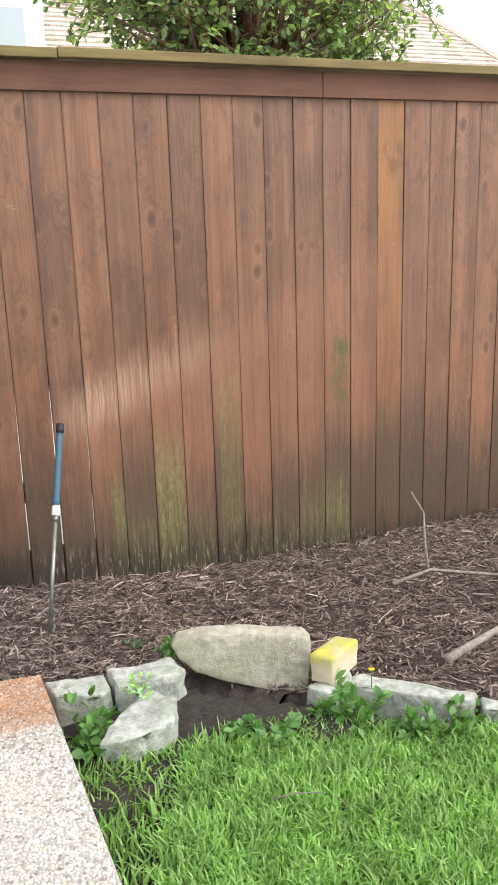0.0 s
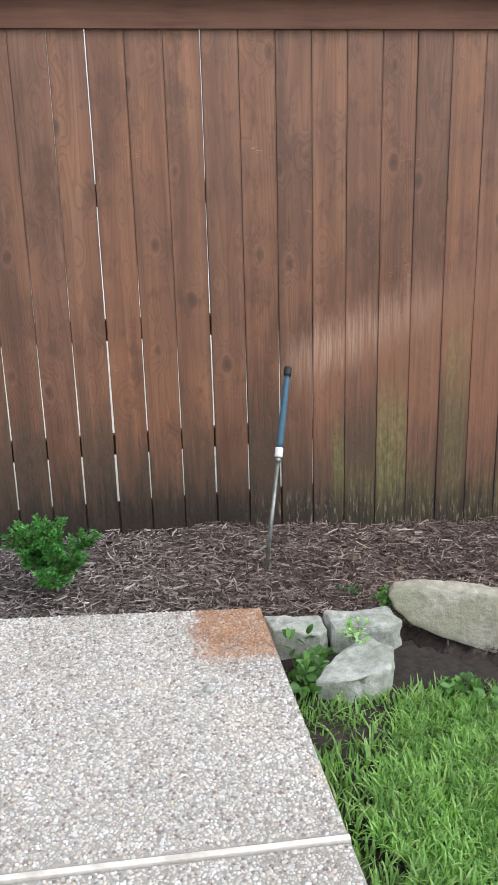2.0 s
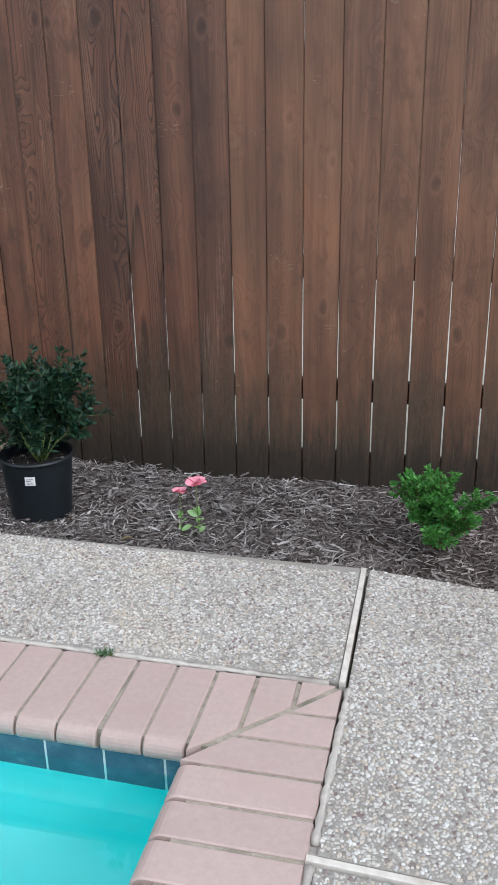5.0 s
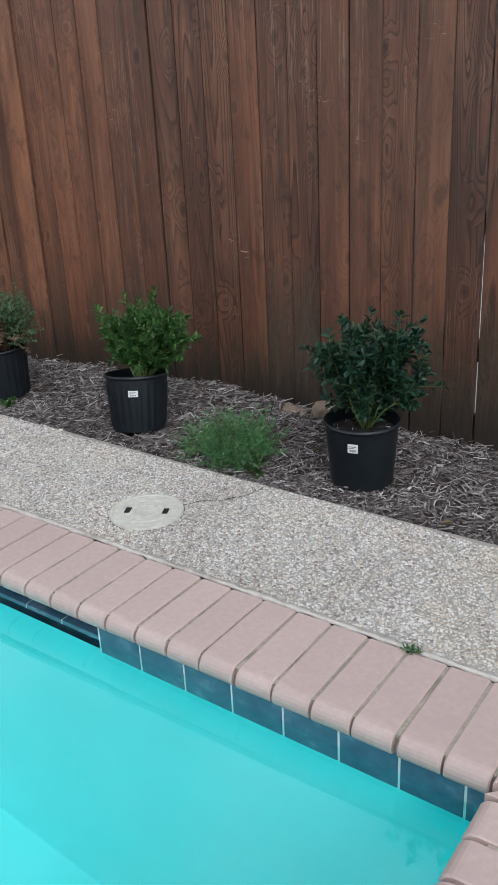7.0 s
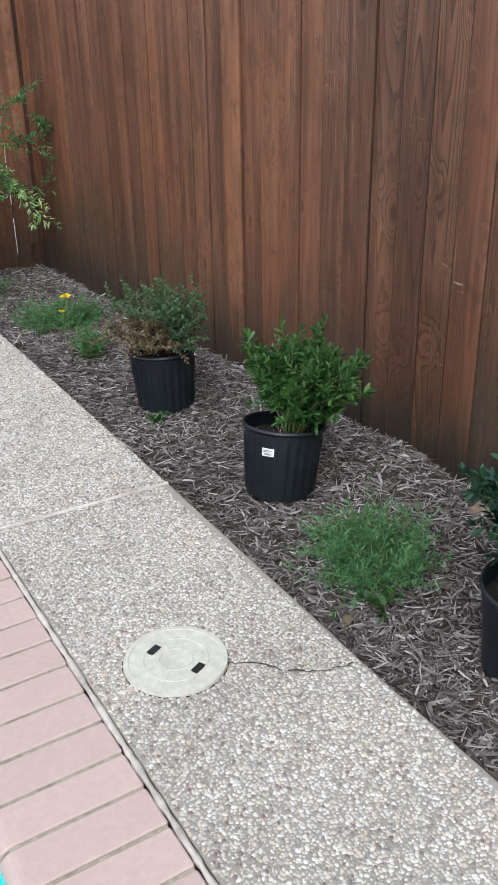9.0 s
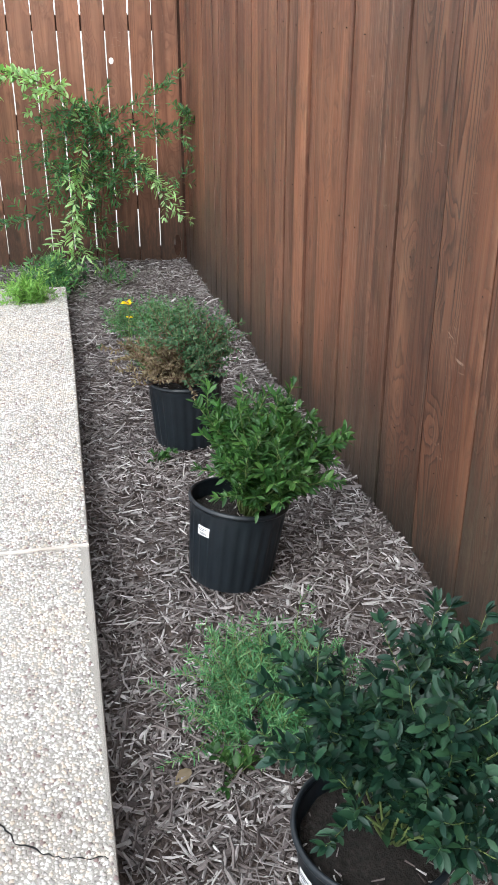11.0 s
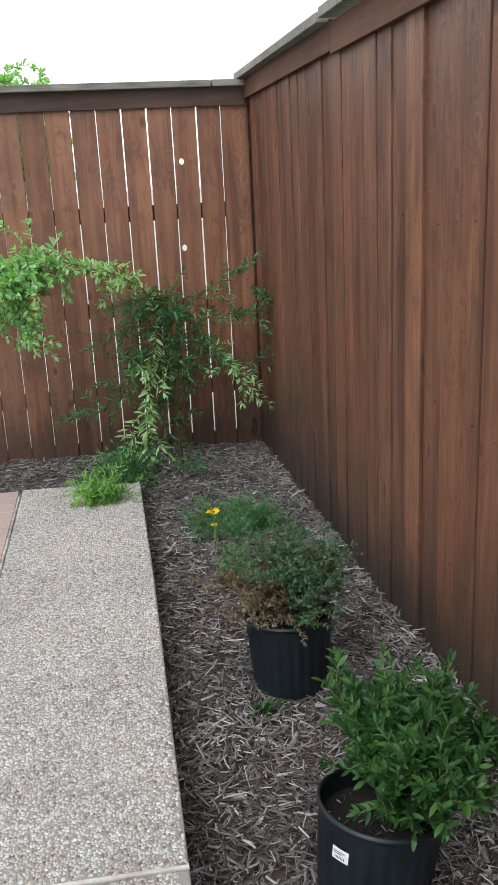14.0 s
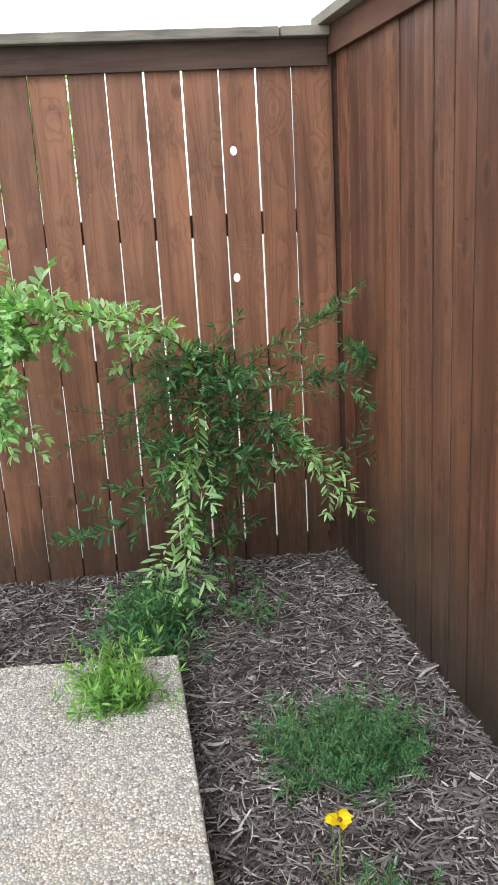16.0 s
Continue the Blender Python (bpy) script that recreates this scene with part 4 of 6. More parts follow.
for x0, x1, dz in ((FX0 - 0.05, -4.935, -0.01), (-4.905, -2.0, 0.0), (-1.996, 0.8, 0.0), (0.804, FX1, 0.004)):
    part("cap_board", box(x0, x1, -0.068, 0.09, 2.0 + dz, 2.037 + dz, 0.004), M_CAP if x0 > -2.1 else M_CAP_GREY, back)

left = thing("wooden_fence", "stained cedar board fence with bright gaps and knot holes", "fence")
ys = [-0.002] + [-0.162 - 0.1431 * i for i in range(0, 49)]
for n, (a, b) in enumerate(zip(ys, ys[1:])):
    gap = (0.004, 0.01, 0.0075, 0.0095, 0.008, 0.007, 0.006, 0.005)[n] if n < 8 else 0.0035
    if n == 2:
        me = picket_with_holes(a - b - gap, [(-0.028, 1.587, 0.015, 0.018), (-0.043, 1.096, 0.015, 0.019)])
    elif n == 0:
        me = picket_with_holes(a - b - gap, [(0.035, -0.06, 0.026, 0.075)])
    else:
        me = picket(a - b - gap, seed=rng.randrange(10000))
    me.materials.append(M_FENCE_RED)
    ob = new("picket", me)
    ob.location = (FX0 + rng.uniform(-0.003, 0.001), (a + b) / 2, -0.03)
    ob.rotation_euler = (0.0, rng.uniform(-0.0006, 0.0006), math.pi / 2 + rng.uniform(-0.01, 0.01))
    ob.parent = left
for z in (1.32, 0.765, 0.25):
    part("rail", box(FX0 - 0.058, FX0 - 0.018, -7.2, -0.02, z - 0.088, z, 0.003), M_RAIL, left)
part("kick_board", box(FX0 - 0.04, FX0 - 0.018, -7.2, -0.02, -0.42, -0.09, 0.003), M_RAIL, left)
for i in range(3):
    part("post", box(FX0 - 0.15, FX0 - 0.06, -1.14 - 2.4327 * i, -1.047 - 2.4327 * i, -0.5, 1.93, 0.004), M_RAIL, left)
part("corner_post", box(FX0 - 0.11, FX0 - 0.0185, -0.06, 0.1, -0.5, 1.93, 0.004), M_RAIL, left)
part("trim_board", box(FX0 + 0.002, FX0 + 0.021, -7.2, -0.024, 1.852, 1.951, 0.002), M_TRIM_GREY, left)
part("cap_board", box(FX0 - 0.09, FX0 + 0.068, -7.2, -0.22, 1.952, 1.988, 0.005), M_CAP_GREY, left)
part("cap_board", box(FX0 - 0.09, FX0 + 0.068, -0.213, -0.0225, 1.953, 1.9885, 0.005), M_CAP_GREY, left)
# plain house wall far behind the first standpoint closes the yard
tagged(finish("wall_south", box(-9, 9, -11.2, -11.0, -0.3, 2.8, 0.0), M_SIDING), "plain pale house wall closing the yard", "wall", kind="structure")

# ---- foliage ----


def leaves_mesh(name, spots, material):
    """spots: (place, direction, length, width). A folded pointed leaf of six corners each."""
    verts, faces = [], []
    for p, d, ln, wd in spots:
        d = Vector(d).normalized()
        side = d.cross(Vector((0, 0, 1)))
        side = side.normalized() if side.length > 1e-3 else Vector((1, 0, 0))
        side = Matrix.Rotation(rng.uniform(-0.9, 0.9), 3, d) @ side
        up = side.cross(d)
        n = len(verts)
        p = Vector(p)
        curl = up * ln * rng.uniform(-0.22, 0.06)
        if wd < 0.0042:
            for t, wide in ((0.0, 0.12), (0.3, 0.85), (0.66, 0.8)):
                c = p + d * ln * t + curl * t * t
                verts += [c + side * wd * wide, c - side * wd * wide]
            verts.append(p + d * ln + curl)
            faces += [(n, n + 1, n + 3, n + 2), (n + 2, n + 3, n + 5, n + 4), (n + 4, n + 5, n + 6)]
            continue
        # broad leaves fold along the midrib
        verts.append(p)
        fold = up * wd * rng.uniform(0.25, 0.6)
        for t, wide in ((0.22, 0.68), (0.5, 1.0), (0.78, 0.7)):
            c = p + d * ln * t + curl * t * t
            verts += [c + side * wd * wide + fold * wide, c, c - side * wd * wide + fold * wide]
        verts.append(p + d * ln + curl)
        faces += [(n, n + 2, n + 1), (n, n + 3, n + 2), (n + 7, n + 8, n + 10), (n + 8, n + 9, n + 10)]
        for q in (1, 4):
            faces += [(n + q, n + q + 1, n + q + 4, n + q + 3), (n + q + 1, n + q + 2, n + q + 5, n + q + 4)]
    return mesh_from(name, verts, faces, True)


def bend(start, direction, length, steps, droop, wild):
    """A wandering stem."""
    p, d, out = Vector(start), Vector(direction).normalized(), [Vector(start)]
    for _ in range(steps):
        d = (d + Vector((rng.gauss(0, wild), rng.gauss(0, wild), rng.gauss(0, wild) - droop))).normalized()
        p = p + d * length / steps
        out.append(p.copy())
    return out


def along(path, count, ln, wd, spread=0.9, start=0.2, whorl=False):
    """Leaves along a stem."""
    out = []
    for i in range(count):
        t = (start + (1 - start) * (i + rng.random()) / count) * (len(path) - 1)
        k2 = min(int(t), len(path) - 2)
        p = path[k2].lerp(path[k2 + 1], t - k2)
        d = (path[k2 + 1] - path[k2]).normalized()
        a = Vector((rng.gauss(0, 1), rng.gauss(0, 1), rng.gauss(0.25, 0.7)))
        a = (a - d * a.dot(d)).normalized()
        s = rng.uniform(0.65, 1.2)
        out.append((p, d * (1 - spread * 0.55) + a * spread, ln * s, wd * s))
    d = (path[-1] - path[-2]).normalized()
    for _ in range(4):
        out.append((path[-1], d + 0.5 * Vector((rng.gauss(0, 1), rng.gauss(0, 1), rng.gauss(0, 1))), ln * 0.8, wd * 0.8))
    return out


def plant(name, label, category, base, stems, length, tilt, ln, wd, per, leaf_mat, stem_mat=M_STEM, twigs=3, droop=0.03, wild=0.12, thick=0.004, lean=(0, 0), spread=0.9, extra=None, lo=0.25, reach=0.35):
    """A shrub: stems from the base, twigs off them, leaves along the twigs."""
    root = thing(name, label, category, at=base)
    tubes, spots = [], []
    for s in range(stems):
        az = 2 * math.pi * (s + rng.uniform(-0.3, 0.3)) / stems * 2.4
        tl = tilt * math.sqrt((s + 0.5) / stems) * rng.uniform(0.85, 1.15)
        d = Vector((math.sin(tl) * math.cos(az) + lean[0], math.sin(tl) * math.sin(az) + lean[1], math.cos(tl)))
        ln_s = length * rng.uniform(0.75, 1.08)
        path = bend((0.012 * math.cos(az), 0.012 * math.sin(az), 0), d, ln_s, 6, droop, wild)
        tubes.append(tube(path, [thick * (1 - 0.12 * i) for i in range(7)], 5))
        spots += along(path, per, ln, wd, spread, lo)
        for t in range(twigs):
            k2 = 2 + (t * 4) // max(1, twigs)
            dd = (path[k2 + 1] - path[k2]).normalized() + 0.9 * Vector((rng.gauss(0, 1), rng.gauss(0, 1), rng.gauss(0.15, 0.6))).normalized()
            tw = bend(path[k2], dd, ln_s * reach * rng.uniform(0.7, 1.3), 4, droop, wild)
            tubes.append(tube(tw, [thick * 0.5 * (1 - 0.15 * i) for i in range(5)], 4))
            spots += along(tw, per, ln, wd, spread, 0.1)
    spots = [q for q in spots if q[0].z > 0.035 or math.hypot(q[0].x, q[0].y) < 0.07]
    v, f = joined(tubes)
    part("stem", mesh_from("stem", v, f, True), stem_mat, root)
    if extra:
        cut, mat2 = extra
        dry = [s for s in spots if cut(s[0])]
        spots = [s for s in spots if not cut(s[0])]
        part("dry_foliage", leaves_mesh("dry_foliage", dry, mat2), mat2, root, "dry brown leaves")
    part("foliage", leaves_mesh("foliage", spots, leaf_mat), leaf_mat, root)
    return root


# ---- nursery pots ----
POT_H, POT_R, POT_B = 0.247, 0.135, 0.116


def pot(x, y, tilt, label_at, ribs, label):
    """A black nursery pot: thin wall, rolled rim, ribs on the lower body, potting soil inside."""
    z = mulch_height(x, y) + 0.014
    root = thing("nursery_pot", label, "flower pot", "black nursery pots in the mulch bed", at=(x, y, z))
    root.rotation_euler = tilt
    prof = []
    for i in range(15):
        t = i / 14
        prof.append((POT_B + (POT_R - POT_B) * t, POT_H * t * 0.93))
    segs = 96

    def rib(j, a):
        if j < 1 or j > 12:
            return 0.0
        return 0.0055 * max(-0.6, min(0.6, 1.6 * math.cos(24 * a))) * (1.0 if ribs else 0.0)

    v, f = lathe(prof, segs, rib)
    v2, f2 = lathe([(POT_R - 0.004, POT_H * 0.96), (POT_R - 0.006, POT_H * 0.8), (POT_B - 0.002, 0.01)], segs)
    base = ([(POT_B * 0.98 * math.cos(2 * math.pi * i / 32), POT_B * 0.98 * math.sin(2 * math.pi * i / 32), 0.004) for i in range(32)], [tuple(range(32))[::-1]])
    vv, ff = joined([(v, f), (v2, f2), base])
    part("body", mesh_from("body", vv, ff, True), M_POT, root)
    ring = []
    for i in range(9):
        a = 2 * math.pi * i / 8
        ring.append((POT_R + 0.003 + 0.0055 * math.cos(a), POT_H * 0.96 + 0.0085 * math.sin(a)))
    v, f = lathe(ring, 64)
    part("rim", mesh_from("rim", v, f, True), M_POT, root)
    # potting soil, lumpy
    sv, sf = [], []
    for j in range(7):
        for i in range(24):
            a, r = 2 * math.pi * i / 24, (POT_R - 0.007) * j / 6
            sv.append((r * math.cos(a), r * math.sin(a), POT_H * 0.8 + 0.012 * noise.noise(Vector((x * 7 + r * 30 * math.cos(a), r * 30 * math.sin(a), 2)))))
    for j in range(6):
        for i in range(24):
            k2 = (i + 1) % 24
            sf.append((j * 24 + i, j * 24 + k2, (j + 1) * 24 + k2, (j + 1) * 24 + i))
    part("potting_soil", mesh_from("potting_soil", sv, sf, True), M_POT_SOIL, root)
    bits = []
    for _ in range(45):
        a, r = rng.uniform(0, 6.283), (POT_R - 0.016) * math.sqrt(rng.random())
        c = Vector((r * math.cos(a), r * math.sin(a), POT_H * 0.8 + 0.009))
        d = Vector((rng.gauss(0, 1), rng.gauss(0, 1), rng.gauss(0, 0.3))).normalized() * rng.uniform(0.003, 0.012)
        bits.append(tube([c - d, c + d], [0.001, 0.0018], 4))
    v, f = joined(bits)
    tagged(part("bark_bits", mesh_from("bark_bits", v, f), M_CHIP, root), "brown bark bits on the potting soil", kind="stuff")
    if label_at is not None:
        a, hz, w, h = label_at
        r = POT_B + (POT_R - POT_B) * hz / (POT_H * 0.93) + 0.005

        def patch(u0, u1, z0, z1, r):
            vs, fs = [], []
            for i in range(7):
                t = a + (u0 + (u1 - u0) * i / 6) / r
                vs += [(r * math.cos(t), r * math.sin(t), z0), (r * math.cos(t), r * math.sin(t), z1)]
            for i in range(6):
                fs.append((2 * i, 2 * i + 2, 2 * i + 3, 2 * i + 1))
            return vs, fs

        lv, lf2 = patch(-w / 2, w / 2, hz - h / 2, hz + h / 2, r)
        st = part("sticker", mesh_from("sticker", lv, lf2), M_LABEL, root, "white price sticker")
        bars = [patch(-w * 0.4, w * 0.3, hz + h * 0.18, hz + h * 0.26, r + 0.001), patch(-w * 0.4, w * 0.1, hz + h * 0.02, hz + h * 0.1, r + 0.001)]
        for i in range(7):
            bars.append(patch(-w * 0.3 + i * w * 0.09, -w * 0.3 + i * w * 0.09 + w * 0.045, hz - h * 0.35, hz - h * 0.12, r + 0.001))
        bv, bf = joined(bars)
        part("print", mesh_from("print", bv, bf), M_PRINT, st, "grey printed bars")
    return root


P1, P2, P3 = (-1.845, -0.508), (-2.945, -0.52), (-3.866, -0.484)
pot(*P1, (0.0, 0.0, 0.0), (math.radians(-76), 0.178, 0.038, 0.034), False, "smooth black plastic nursery pot with a white sticker standing on mulch")
pot(*P2, (math.radians(-8), math.radians(-5), 0.0), (math.radians(-55), 0.172, 0.042, 0.027), True, "ribbed black nursery pot with a white sticker leaning on mulch")
pot(*P3, (0.0, math.radians(-4), 0.0), None, True, "ribbed black nursery pot with a half dry shrub on mulch")

TOPZ = -0.13 + POT_H * 0.8
plant("potted_shrub", "dense dark green holly shrub growing in a nursery pot", "shrub", (P1[0], P1[1] + 0.035, TOPZ), 22, 0.36, 0.46, 0.034, 0.0068, 24, L_DARK, M_GREEN_STEM, twigs=8, droop=-0.04, wild=0.13, lean=(-0.08, 0.1), lo=0.1, spread=0.8, thick=0.003)
plant("potted_shrub", "bright green leafy shrub growing in a nursery pot", "shrub", (P2[0], P2[1] + 0.05, TOPZ), 48, 0.32, 0.58, 0.033, 0.0052, 26, L_MID, M_GREEN_STEM, twigs=6, droop=0.0, wild=0.12, lo=0.38, lean=(-0.05, 0.3), spread=0.75)
plant("potted_shrub", "dull green shrub, partly dry and brown, in a nursery pot", "shrub", (*P3, TOPZ + 0.03), 60, 0.28, 0.82, 0.017, 0.0036, 34, L_GREY, twigs=5, droop=-0.01, wild=0.15, lo=0.25, extra=(lambda p: p.y < -0.015 + 0.04 * math.sin(p.x * 40) and p.z < 0.18 - 0.15 * max(0.0, -p.x), L_DRY))

# ---- low plants in the bed ----


def clump(name, label, category, x, y, z, rx, ry, h, count, ln, wd, mat, seeds=5, lean=(0, 0), per=22, stem=M_GREEN_STEM, rise=0.0):
    """A sprawling mat of fine stems."""
    root = thing(name, label, category, at=(x, y, z))
    tubes, spots = [], []
    for s in range(count):
        a, r = rng.uniform(0, 2 * math.pi), math.sqrt(rng.random()) * 0.75
        r *= 0.8 + 0.55 * noise.noise(Vector((math.cos(a) * 1.3 + x * 3, math.sin(a) * 1.3 + y * 3, 1.0)))
        px, py = rx * r * math.cos(a), ry * r * math.sin(a)
        d = (0.7 * math.cos(a) * r + rng.gauss(0, 0.4) + lean[0], 0.7 * math.sin(a) * r + rng.gauss(0, 0.4) + lean[1], rng.uniform(0.1, 0.85) + rise)
        tall = 1.0 + 0.6 * noise.noise(Vector((px * 14 + x, py * 14, 4.0)))
        path = bend((px, py, 0.0), d, h * tall * rng.uniform(0.6, 1.6), 5, -0.03, 0.16)
        tubes.append(tube(path, [0.0016, 0.0015, 0.0013, 0.0011, 0.0009, 0.0006], 3))
        spots += along(path, per, ln, wd, 0.9, 0.08)
    v, f = joined(tubes)
    part("stem", mesh_from("stem", v, f, True), stem, root)
    part("foliage", leaves_mesh("foliage", spots, mat), mat, root)
    return root


clump("ground_cover", "low feathery green ground cover spreading on the mulch", "plant", -2.42, -0.53, -0.12, 0.2, 0.2, 0.11, 330, 0.022, 0.0017, L_FINE, per=28)
clump("weed", "small broad-leaved weed at the edge of the ground cover", "plant", -2.23, -0.66, -0.12, 0.03, 0.03, 0.04, 6, 0.032, 0.009, L_MID, per=5)
clump("ground_cover", "low feathery green plant sprawling on the mulch near the corner", "plant", -5.25, -0.41, -0.15, 0.25, 0.26, 0.1, 360, 0.022, 0.0018, L_FINE, per=28)
clump("grass_tuft", "short tuft of fine green stems in the mulch", "plant", -4.6, -0.52, -0.13, 0.045, 0.045, 0.14, 90, 0.028, 0.0016, L_FINE, per=16, rise=1.6)
clump("low_weeds", "bright green narrow-leaved weeds spilling over the slab end", "plant", -5.6, -1.05, -0.06, 0.15, 0.05, 0.12, 95, 0.045, 0.004, L_SPILL, lean=(0.45, 0.0), per=14)
clump("low_weeds", "dark green leafy runner between the slab and the young tree", "plant", -6.1, -0.93, -0.14, 0.3, 0.11, 0.14, 120, 0.045, 0.0046, L_TREE, per=14)
clump("low_weeds", "sparse green seedling below the young tree", "plant", -6.15, -0.5, -0.15, 0.12, 0.1, 0.1, 16, 0.03, 0.004, L_FINE, per=10)
clump("seedling", "tiny green seedling beside a nursery pot", "plant", -3.72, -0.63, -0.13, 0.03, 0.03, 0.04, 5, 0.03, 0.008, L_MID, per=5)
clump("weed", "small green weed in the joint beside the pool coping", "plant", -1.16, -1.53, 0.0, 0.03, 0.012, 0.014, 9, 0.014, 0.002, L_GREY, per=6)
clump("seedling", "tiny grey green seedling in the mulch", "plant", 0.75, -0.8, -0.15, 0.03, 0.03, 0.03, 6, 0.03, 0.006, L_GREY, per=5)

# small conifer
root = plant("young_evergreen", "small bright green evergreen shrub planted in the mulch", "shrub", (-0.335, -0.53, -0.12), 26, 0.27, 0.56, 0.021, 0.0046, 28, L_EVER, reach=0.2, twigs=9, droop=-0.03, wild=0.15, thick=0.003, lo=0.15, spread=0.7)


def flower(name, label, at, height, petals, size, mat, centre, leaves):
    root = thing(name, label, "flower", at=at)
    path = bend((0, 0, 0), (0, 0, 1), height, 5, 0.0, 0.012)
    v, f = tube(path, [0.002] * 6, 5)
    part("stem", mesh_from("stem", v, f, True), M_GREEN_STEM, root)
    sp = []
    for i in range(petals):
        a = 2 * math.pi * i / petals
        sp.append((path[-1], (math.cos(a), math.sin(a), 0.35), size, size * 0.42))
    part("petals", leaves_mesh("petals", sp, mat), mat, root)
    if centre:
        bm = bmesh.new()
        bmesh.ops.create_uvsphere(bm, u_segments=10, v_segments=6, radius=size * 0.2)
        bmesh.ops.translate(bm, vec=path[-1] + Vector((0, 0, 0.004)), verts=bm.verts)
        part("centre", bm, centre, root, smooth=True)
    if leaves:
        part("leaves", leaves_mesh("leaves", along(path[:3], leaves, 0.04, 0.01, 0.9, 0.0), L_LIME), L_LIME, root)
    return root


flower("yellow_flower", "yellow daisy-like flower on a thin green stem", (-4.625, -0.61, -0.13), 0.315, 8, 0.031, L_PETAL, M_STEM, 0)
flower("yellow_flower", "smaller yellow flower below the first one", (-4.76, -0.588, -0.13), 0.21, 7, 0.02, L_PETAL, M_STEM, 0)
flower("pink_flower", "pink flower with a few green leaves in the mulch", (-1.19, -0.57, -0.13), 0.2, 8, 0.045, L_PINK, None, 8)
flower("pink_flower", "smaller pink bloom beside the other pink flower", (-1.255, -0.58, -0.13), 0.165, 6, 0.034, L_PINK, None, 4)

# ---- young tree in the corner, arching over the slab ----
tree = thing("young_tree", "slender young tree with arching leafy branches in the fence corner", "tree", at=(-6.407, -0.551, -0.15))
T0 = Vector((-6.497, -0.512, -0.11))
tubes, spots, lime = [], [], []


def way_to(points, r0, r1, leaf_n, ln, wd, start=0.15, bag=None, twig=0):
    """A branch through world points (smoothed), with leaves and short twigs."""
    pts = [Vector(p) - T0 for p in points]
    fine = []
    for i in range(len(pts) - 1):
        a, b, c, d = pts[max(0, i - 1)], pts[i], pts[i + 1], pts[min(len(pts) - 1, i + 2)]
        for s in range(4):
            t = s / 4
            fine.append(0.5 * ((2 * b) + (c - a) * t + (2 * a - 5 * b + 4 * c - d) * t * t + (-a + 3 * b - 3 * c + d) * t ** 3))
    fine.append(pts[-1])
    n = len(fine)
    tubes.append(tube(fine, [r0 + (r1 - r0) * i / (n - 1) for i in range(n)], 5))
    target = spots if bag is None else bag
    if leaf_n:
        target += along(fine, int(leaf_n * 0.95), ln, wd * 1.12, 0.85, start)
    for _ in range(twig):
        k2 = rng.randrange(n // 4, n - 1)
        d = (fine[k2 + 1] - fine[k2]).normalized() * 0.7 + Vector((rng.gauss(0, 0.6), rng.gauss(0, 0.6), rng.gauss(-0.1, 0.5)))
        tw = bend(fine[k2], d, rng.uniform(0.1, 0.24), 4, 0.06, 0.15)
        tubes.append(tube(tw, [0.0016, 0.0014, 0.0012, 0.001, 0.0007], 4))
        target += along(tw, 15, ln * 0.85, wd * 1.0, 0.8, 0.05)


X = -6.5
way_to([(X, -0.512, -0.13), (X + 0.01, -0.53, 0.2), (X, -0.5, 0.5), (X - 0.02, -0.48, 0.85)], 0.009, 0.004, 18, 0.056, 0.0055, 0.55, twig=21)
way_to([(X, -0.53, -0.13), (X - 0.02, -0.56, 0.3), (X + 0.02, -0.58, 0.62), (X + 0.02, -0.62, 0.85)], 0.007, 0.003, 45, 0.056, 0.0055, 0.4, twig=18)
# the long arch to the pool side
way_to([(X + 0.02, -0.6, 0.75), (X + 0.1, -0.68, 0.93), (X + 0.15, -0.9, 1.05), (X + 0.2, -1.12, 1.1), (X + 0.25, -1.4, 1.08), (X + 0.3, -1.6, 0.95)], 0.004, 0.0016, 120, 0.056, 0.0095, 0.05, lime, twig=26)
way_to([(X + 0.15, -0.95, 1.04), (X + 0.2, -1.15, 1.13), (X + 0.25, -1.36, 1.12), (X + 0.3, -1.55, 1.02), (X + 0.32, -1.64, 0.87)], 0.003, 0.0012, 110, 0.06, 0.0105, 0.05, lime, twig=34)
way_to([(X + 0.2, -1.2, 1.05), (X + 0.3, -1.32, 0.98), (X + 0.33, -1.32, 0.9), (X + 0.34, -1.3, 0.78)], 0.0025, 0.001, 90, 0.056, 0.01, 0.05, lime, twig=26)
way_to([(X + 0.22, -1.3, 1.08), (X + 0.3, -1.5, 0.98), (X + 0.3, -1.66, 0.92), (X + 0.3, -1.76, 0.84)], 0.0025, 0.001, 90, 0.056, 0.01, 0.05, lime, twig=30)
# towards the corner
way_to([(X, -0.5, 0.7), (X + 0.02, -0.38, 0.84), (X + 0.05, -0.25, 0.93), (X + 0.08, -0.11, 0.99)], 0.0035, 0.001, 39, 0.050, 0.0046, 0.1, twig=12)
way_to([(X, -0.48, 0.62), (X + 0.03, -0.3, 0.74), (X + 0.06, -0.1, 0.75), (X + 0.1, 0.0, 0.79), (X + 0.13, -0.02, 0.86)], 0.0035, 0.001, 51, 0.056, 0.0055, 0.1, twig=12)
way_to([(X, -0.45, 0.6), (X + 0.05, -0.32, 0.58), (X + 0.1, -0.2, 0.45), (X + 0.12, -0.07, 0.25)], 0.003, 0.001, 60, 0.056, 0.0058, 0.15, lime, twig=12)
way_to([(X + 0.02, -0.46, 0.5), (X + 0.05, -0.25, 0.5), (X + 0.1, -0.1, 0.46), (X + 0.12, 0.02, 0.5)], 0.003, 0.001, 18, 0.050, 0.0046, 0.2, twig=4)
